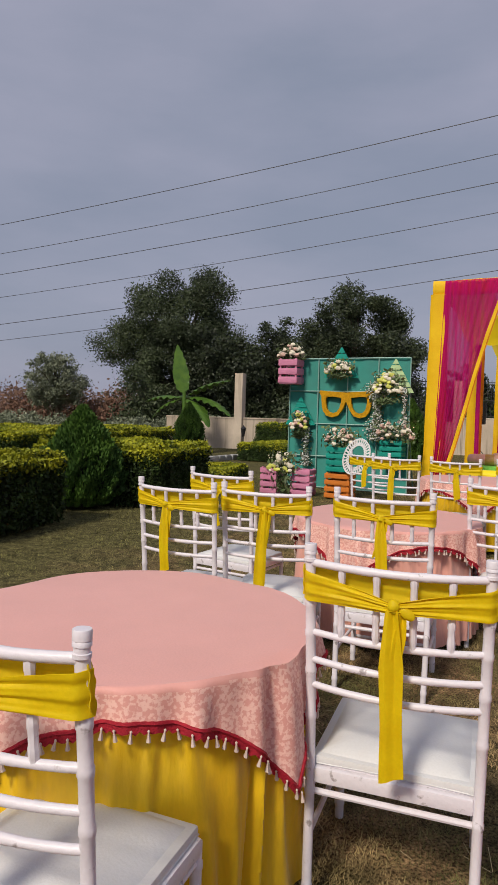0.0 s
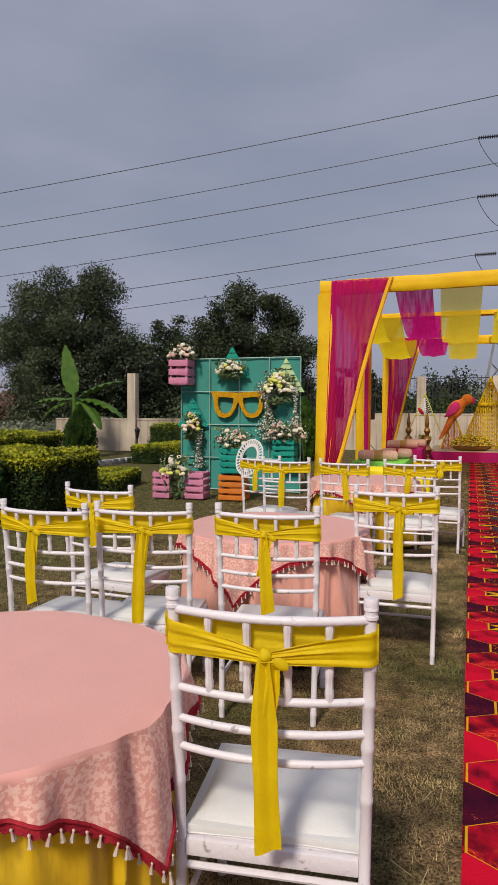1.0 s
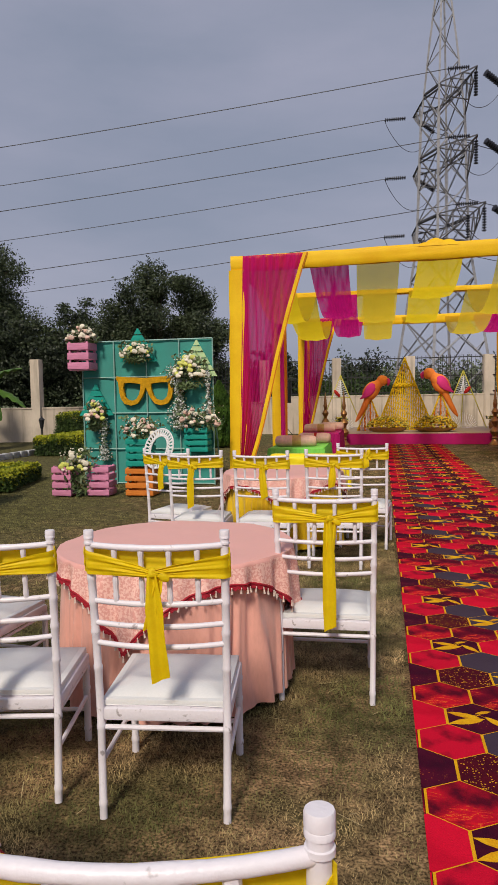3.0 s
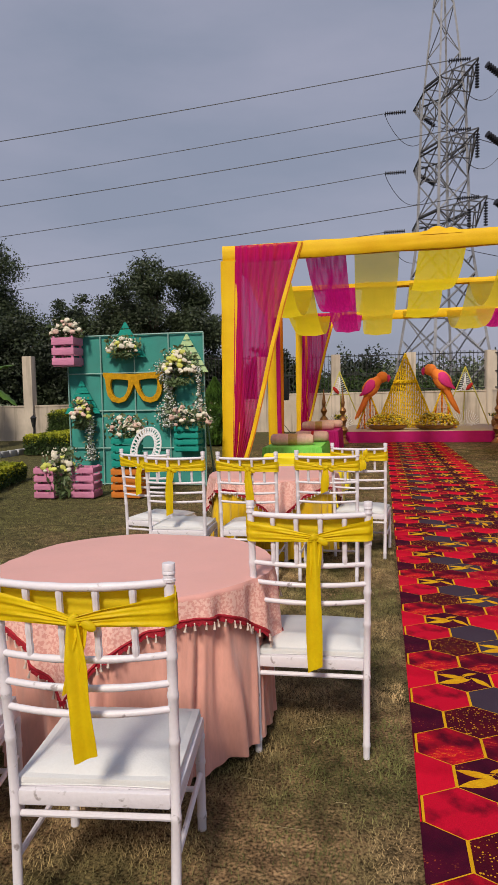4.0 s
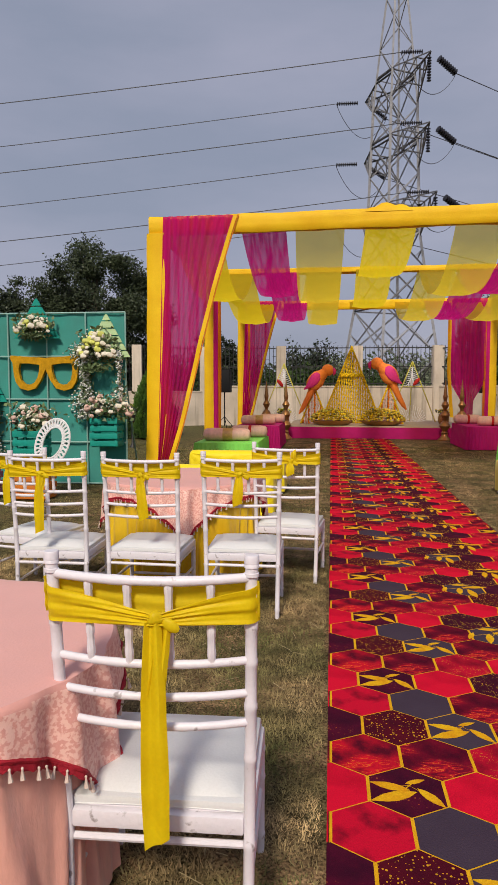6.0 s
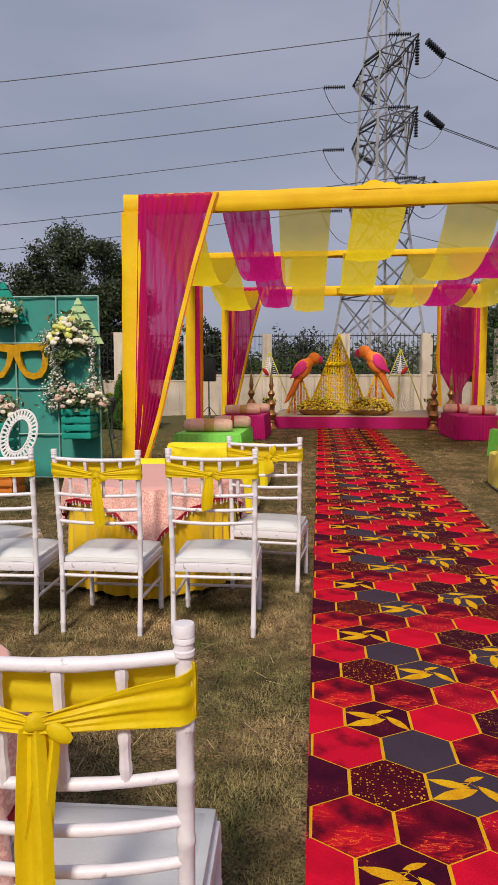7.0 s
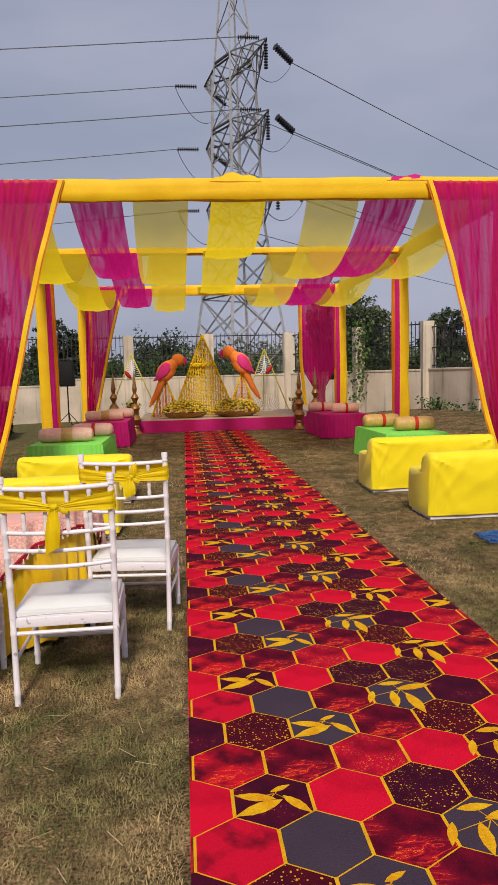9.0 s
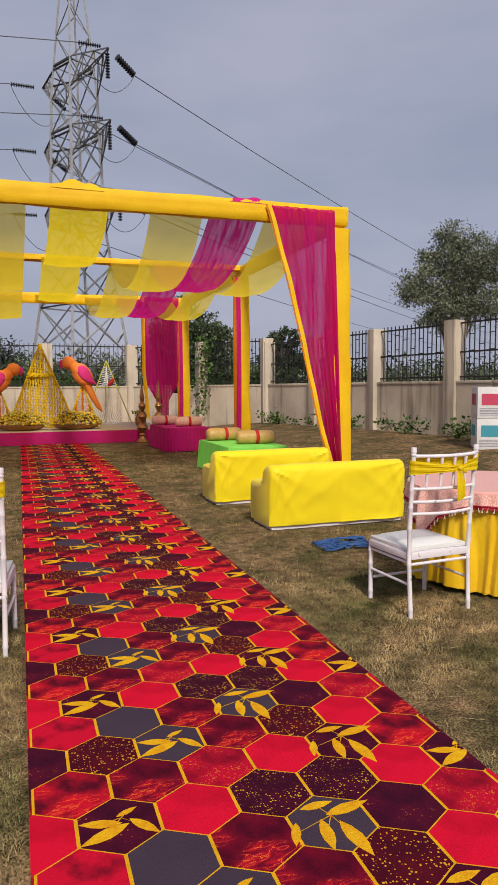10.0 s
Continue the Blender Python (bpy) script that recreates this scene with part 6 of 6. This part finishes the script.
tree(-20.9, 33.5, 9.5, 9.0, 1, M_LEAFD, "large dark evergreen tree behind the wall", 150000, 0.4, 0.16, 0.056, [(0.02, 0.62, 0.38, 0.36), (0.24, 0.50, 0.24, 0.26), (-0.40, 0.58, 0.24, 0.15), (0.05, 0.30, 0.50, 0.22), (-0.20, 0.80, 0.16, 0.16), (0.22, 0.84, 0.14, 0.14)])
tree(-17.0, 31.5, 5.6, 6.0, 12, M_LEAFD, "dark evergreen tree behind the wall", 42000, 0.25, 0.1, 0.07)
tree(-10.5, 33.5, 7.8, 7.2, 2, M_LEAFD, "rounded dark tree behind the backdrop", 140000, 0.35, 0.16, 0.055, [(0, 0.66, 0.42, 0.33), (-0.22, 0.52, 0.27, 0.27), (0.24, 0.50, 0.27, 0.26), (0.0, 0.28, 0.46, 0.22)])
tree(-15.6, 36.0, 6.6, 5.5, 3, M_LEAFD, "dark tree in the row behind the wall", 42000, 0.25, 0.12, 0.07)
tree(-31.6, 35.0, 5.3, 4.8, 4, M_LEAFG, "small grey-green tree beyond the scrub", 18000, 0.22, 0.2, 0.066)
tree(20.6, 33.5, 9.5, 6.0, 5, M_LEAFG, "tall feathery grey-green tree beyond the wall", 38000, 0.26, 0.40, 0.055, [(-0.28, 0.66, 0.21, 0.17), (0.04, 0.82, 0.30, 0.16), (0.34, 0.78, 0.20, 0.17), (0.26, 0.58, 0.24, 0.10), (-0.06, 0.50, 0.26, 0.08), (0.02, 0.66, 0.16, 0.12)])
tree(7.3, 35.0, 5.6, 4.4, 6, M_LEAFD, "dark tree behind the wall beside the pylon", 22000, 0.22, 0.15, 0.066)
tree(9.7, 38.0, 5.0, 3.2, 7, M_LEAFG, "grey-green tree behind the wall", 12000, 0.2, 0.15)
tree(12.8, 37.0, 4.8, 2.8, 8, M_LEAFD, "dark tree behind the wall", 14000, 0.2, 0.12)
tree(-5.6, 37.0, 4.6, 3.2, 9, M_LEAFD, "slender dark tree behind the pavilion", 6000, 0.15, 0.15)


def thicket(name, cx, cy, h, n, material, leaf, label, spread=0.6):
    """Undergrowth in uneven rounded clumps, uncountable."""
    m = len(cx)
    ch, cw = h * rng.uniform(0.55, 1.0, m), h * spread * rng.uniform(0.6, 1.25, m)
    k = rng.integers(0, m, n)
    d = rng.normal(size=(n, 3))
    d /= np.linalg.norm(d, axis=1)[:, None]
    lump = np.array([1 + 0.35 * noise.noise((a * 1.8 + c, b * 1.8, e * 1.8)) for (a, b, e), c in zip(d, cx[k])])
    r = rng.uniform(0, 1, n) ** 0.25 * lump
    p = np.column_stack([cx[k] + d[:, 0] * r * cw[k], cy[k] + d[:, 1] * r * cw[k], np.abs(d[:, 2]) * r * ch[k]])
    return tagged(leaves(name, p, leaf, material), label, "undergrowth", kind="stuff")


def field(x0, x1, y0, y1, m):
    return rng.uniform(x0, x1, m), rng.uniform(y0, y1, m)


thicket("scrub", *field(-62, -22, 36, 46, 90), 3.6, 60000, M_SCRUB, 0.10, "brown dry scrub beyond the hedges", 0.8)
thicket("undergrowth", *field(-34, -13, 25.0, 31, 60), 1.25, 46000, M_LEAFG, 0.07, "grey-green undergrowth behind the hedges")
thicket("undergrowth", *field(-23, -9, 30.5, 36, 45), 2.9, 46000, M_LEAFD, 0.085, "dark undergrowth below the trees")
thicket("undergrowth", *field(-6, 3.0, 30.9, 34, 34), 2.5, 52000, M_HEDGE, 0.06, "dense dark green bushes behind the wall", 0.5)
thicket("undergrowth", *field(-60, 70, 70, 100, 150), 6.2, 70000, M_LEAFD, 0.22, "distant dark tree line", 1.0)
thicket("undergrowth", *field(-4.0, -0.2, 58, 64, 7), 5.3, 14000, M_LEAFD, 0.13, "dark rounded trees below the pylon", 0.35)
thicket("undergrowth", *field(1, 9, 54, 64, 12), 4.6, 20000, M_LEAFG, 0.13, "grey-green bushes below the pylon", 0.45)
s = rng.uniform(0, 1, 40)
dist = rng.uniform(1.3, 2.4, 40)
thicket("undergrowth", 3.8 + 3.4 * s + 0.8 * dist, 28.84 - 4.4 * s + 0.6 * dist, 2.3, 30000, M_HEDGE, 0.06, "dark bushes outside the wall's corner", 0.4)
s = rng.uniform(0, 18, 60)
dist = rng.uniform(1.3, 2.6, 60)
thicket("undergrowth", 7.22 + 0.2 * s + 0.98 * dist, 24.34 - 0.98 * s + 0.2 * dist, 2.0, 30000, M_LEAFG, 0.07, "dark bushes along the outside of the wall", 0.5)
# Creeper on the corner post and weeds at the wall's foot.
k = 520
cp = np.column_stack([rng.normal(5.66, 0.2, k), rng.normal(26.12, 0.1, k), 3.0 * rng.uniform(0.1, 1.0, k) ** 0.8])
creeper = thing("creeper", pose(0, 0, 0), "leafy green creeper climbing a wall post", "creeper")
leaves("creeper_leaves", cp, 0.055, M_THUJA, creeper)
wd = []
for k in range(34):
    t = rng.uniform(0.2, 15.5)
    wx, wy = 7.22 + 0.2 * t - 0.32, 24.34 - 0.98 * t
    wz = ground_z(wx, wy)
    wd.append(rng.normal(size=(40, 3)) * np.array([0.13, 0.10, 0.10]) + np.array([wx, wy, wz + 0.10 + 0.1 * rng.random()]))
wd = np.concatenate(wd)
tagged(leaves("weeds", wd, 0.05, M_THUJA), "small weeds growing at the foot of the wall", "weeds", kind="stuff")

# Kerb stones of the garden path, and small garden lanterns.
kerb_bm = bmesh.new()
box(kerb_bm, 0.30, 0.13, 0.16, pose(0, 0, 0.07), 0.03)
KERB = finish(kerb_bm, "kerb_stone", M_KERB)
kerb = thing("path_kerb", pose(0, 0, 0), "row of painted kerb stones along a garden path", "kerb", kind="structure")
for k in range(26):
    o = new("kerb_stone", KERB)
    o.parent = kerb
    o.matrix_local = pose(-9.38 + 0.012 * k, 13.2 + 0.34 * k, 0, rng.uniform(-4, 4), rng.uniform(-4, 4), 88 + rng.uniform(-5, 5))


def lantern(x, y, h):
    ob = thing("garden_lantern", pose(x, y, 0), "small dark iron garden lantern on a post", "lantern", "garden lanterns")
    bm = bmesh.new()
    lathe(bm, [(0.07, 0), (0.05, 0.05), (0.025, 0.1), (0.022, h - 0.4), (0.05, h - 0.37)], 10)
    part("post", bm, M_IRON, ob)
    bm = bmesh.new()
    lathe(bm, [(0.05, h - 0.37), (0.10, h - 0.12), (0.115, h - 0.11), (0.06, h - 0.05), (0.02, h - 0.03), (0.01, h)], 6)
    part("head", bm, M_IRON, ob)


lantern(-10.6, 21.9, 0.95)
lantern(-4.5, 19.0, 0.95)

# The steel pylon beyond the wall, its arms reaching towards the lawn and away from it.
TX, TY = 3.85, 49.0
PYLON = pose(TX, TY, 0, 0, 0, -59.7)
py = thing("pylon", PYLON, "tall galvanised lattice steel power pylon beyond the wall", "pylon")


def half_w(z):
    rows = ((0, 2.55), (6.5, 1.75), (11.5, 1.18), (19.5, 0.98), (24.3, 0.60), (30, 0.06))
    for (z0, w0), (z1, w1) in zip(rows, rows[1:]):
        if z <= z1:
            return w0 + (w1 - w0) * (z - z0) / (z1 - z0)
    return 0.06


def angle_bar(bm, p, q, s):
    """A rolled steel angle from p to q, with flanges of width s."""
    p, q = Vector(p), Vector(q)
    d = (q - p).normalized()
    a = d.cross(Vector((0.3, 0.9, 0.2)) if abs(d.y) < 0.8 else Vector((1, 0, 0.2))).normalized()
    b = d.cross(a)
    k = s * 0.14
    ring = [(0, 0), (s, 0), (s, k), (k, k), (k, s), (0, s)]
    r0 = [bm.verts.new(p + a * (u - s / 3) + b * (v - s / 3)) for u, v in ring]
    r1 = [bm.verts.new(q + a * (u - s / 3) + b * (v - s / 3)) for u, v in ring]
    for i in range(6):
        bm.faces.new((r0[i], r0[(i + 1) % 6], r1[(i + 1) % 6], r1[i]))
    bm.faces.new(r0[::-1])
    bm.faces.new(r1)


def brace(p, q, s, material, name="brace"):
    bm = bmesh.new()
    angle_bar(bm, p, q, s)
    part(name, bm, material, py, smooth=False)


KNEES = (0, 6.5, 11.5, 19.5, 24.3, 30)
for sx in (-1, 1):
    for sy in (-1, 1):
        bm = bmesh.new()
        for za, zb in zip(KNEES, KNEES[1:]):
            angle_bar(bm, (sx * half_w(za), sy * half_w(za), za), (sx * half_w(zb), sy * half_w(zb), zb), 0.17 if za < 19 else 0.12)
        part("leg", bm, M_ZINC, py, smooth=False)
levels = [0, 3.5, 6.5, 9.1, 11.4, 12.9, 15.0, 17.1, 19.1, 21.1, 22.9, 24.5, 25.9, 27.2]
for i, (za, zb) in enumerate(zip(levels, levels[1:])):
    a, b = half_w(za), half_w(zb)
    for rot in range(4):
        c, s_ = (1, 0, -1, 0)[rot], (0, 1, 0, -1)[rot]

        def at(u, w, z):
            return (u * w * c - w * s_, u * w * s_ + w * c, z)

        size = 0.095 if za < 11 else 0.075
        if za < 21:
            brace(at(-1, a, za), at(1, b, zb), size, M_STEEL)
            brace(at(1, a, za), at(-1, b, zb), size, M_ZINC if i % 2 else M_STEEL)
        else:
            u = 1 if (i + rot) % 2 else -1
            brace(at(-u, a, za), at(u, b, zb), 0.06, M_STEEL)
        if zb in (6.5, 11.4, 12.9, 17.1, 21.1):
            brace(at(-1, b, zb), at(1, b, zb), size, M_STEEL)
        if za < 10:
            zm, m_ = (za + zb) / 2, (a + b) / 2
            brace(at(-1, m_, zm), at(-0.5, half_w(za + 0.25 * (zb - za)), za + 0.25 * (zb - za)), 0.06, M_ZINC)
            brace(at(1, m_, zm), at(0.5, half_w(za + 0.25 * (zb - za)), za + 0.25 * (zb - za)), 0.06, M_ZINC)
# Reach along the arms' axis, height of the tip, and side.
ARMS = [(3.45, 21.15, 1), (3.50, 17.1, 1), (4.30, 12.9, 1), (-3.45, 20.85, -1), (-3.45, 16.8, -1), (-3.60, 12.8, -1)]
for tip, z, s in ARMS:
    w0, w1 = half_w(z), half_w(z - 1.75)
    for sy in (-1, 1):
        root, low, end = Vector((s * w0, sy * w0, z + 0.05)), Vector((s * w1, sy * w1, z - 1.75)), Vector((tip, 0, z))
        brace(root, end, 0.085, M_STEEL, "arm_bar")
        brace(low, end, 0.085, M_STEEL, "arm_bar")
        for t in (0.33, 0.64):
            brace(root.lerp(end, t), low.lerp(end, t), 0.06, M_STEEL, "arm_bar")
            brace(root.lerp(end, t), low.lerp(end, t - 0.31), 0.06, M_STEEL, "arm_bar")
    for t in (0.33, 0.64):
        for a in (Vector((s * w0, w0, z + 0.05)), Vector((s * w1, w1, z - 1.75))):
            e = a.lerp(Vector((tip, 0, z)), t)
            brace(e, (e.x, -e.y, e.z), 0.06, M_STEEL, "arm_bar")
    brace((-s * w0, -w0, z + 0.05), (s * w0, -w0, z + 0.05), 0.09, M_STEEL, "arm_bar")
    brace((-s * w0, w0, z + 0.05), (s * w0, w0, z + 0.05), 0.09, M_STEEL, "arm_bar")


def insulator(name, a, b, r, n):
    a, b = Vector(a), Vector(b)
    bm = bmesh.new()
    pts, rad = [], []
    for i in range(n):
        for f, k in ((0.1, 0.3), (0.3, 1.0), (0.6, 1.0), (0.8, 0.3)):
            pts.append(a.lerp(b, (i + f) / n))
            rad.append(r * k)
    tube(bm, pts, rad, 8)
    part(name, bm, M_INSUL, py, "dark insulator string")


LEFT, RIGHT = [], []
TO_PYLON = PYLON.inverted()
for tip, z, s in ARMS:
    at_tip = PYLON @ Vector((tip, 0, z))
    k = 1.0 if s > 0 else 1.13
    # strain strings towards the fields on both sides, in the line of the wires
    back = at_tip + Vector((-0.45, -0.06, -0.02)) * k
    out = at_tip + Vector((-1.75, -0.2, -0.06)) * k
    insulator("insulator", TO_PYLON @ back, TO_PYLON @ out, 0.12 * k, 10)
    LEFT.append(out)
    e = at_tip + Vector((1.65, 1.1, -0.85)) * (1.0 if s > 0 else 0.9)
    insulator("insulator", TO_PYLON @ at_tip.lerp(e, 0.3), TO_PYLON @ e, 0.21 if s > 0 else 0.15, 9)
    RIGHT.append(e)
    if s > 0:
        insulator("insulator", TO_PYLON @ (at_tip + Vector((-0.08, 0, -0.3))), TO_PYLON @ (at_tip + Vector((-0.08, 0, -1.75))), 0.13, 9)
    if tip > 4:
        insulator("insulator", TO_PYLON @ (at_tip + Vector((-0.95, 0.6, -0.5))), TO_PYLON @ (at_tip + Vector((-0.95, 0.6, -1.95))), 0.13, 9)
    bm = bmesh.new()
    tube(bm, [TO_PYLON @ (out.lerp(e, i / 18) - Vector((0, 0, 1.75 * math.sin(i / 18 * math.pi) ** 0.8))) for i in range(19)], 0.02, 4)
    part("jumper_wire", bm, M_WIRE, py)


def power_line(a, b, sag, r):
    bm = bmesh.new()
    a, b = Vector(a), Vector(b)
    n = 60
    pts = []
    for i in range(n + 1):
        t = i / n
        p = a.lerp(b, t)
        p.z -= sag * 4 * t * (1 - t)
        pts.append(p)
    tube(bm, pts, r, 4)
    tagged(part("power_line", bm, M_WIRE), "thin dark overhead power line strung from the pylon", "power line", "power lines")


for a in LEFT:
    power_line(a, (-250, a[1] - 26, a[2] + 2.0), 8.6, 0.026)
for a in RIGHT:
    power_line(a, (a[0] + 180, a[1] + 128, a[2] + 1.0), 5.0, 0.026)
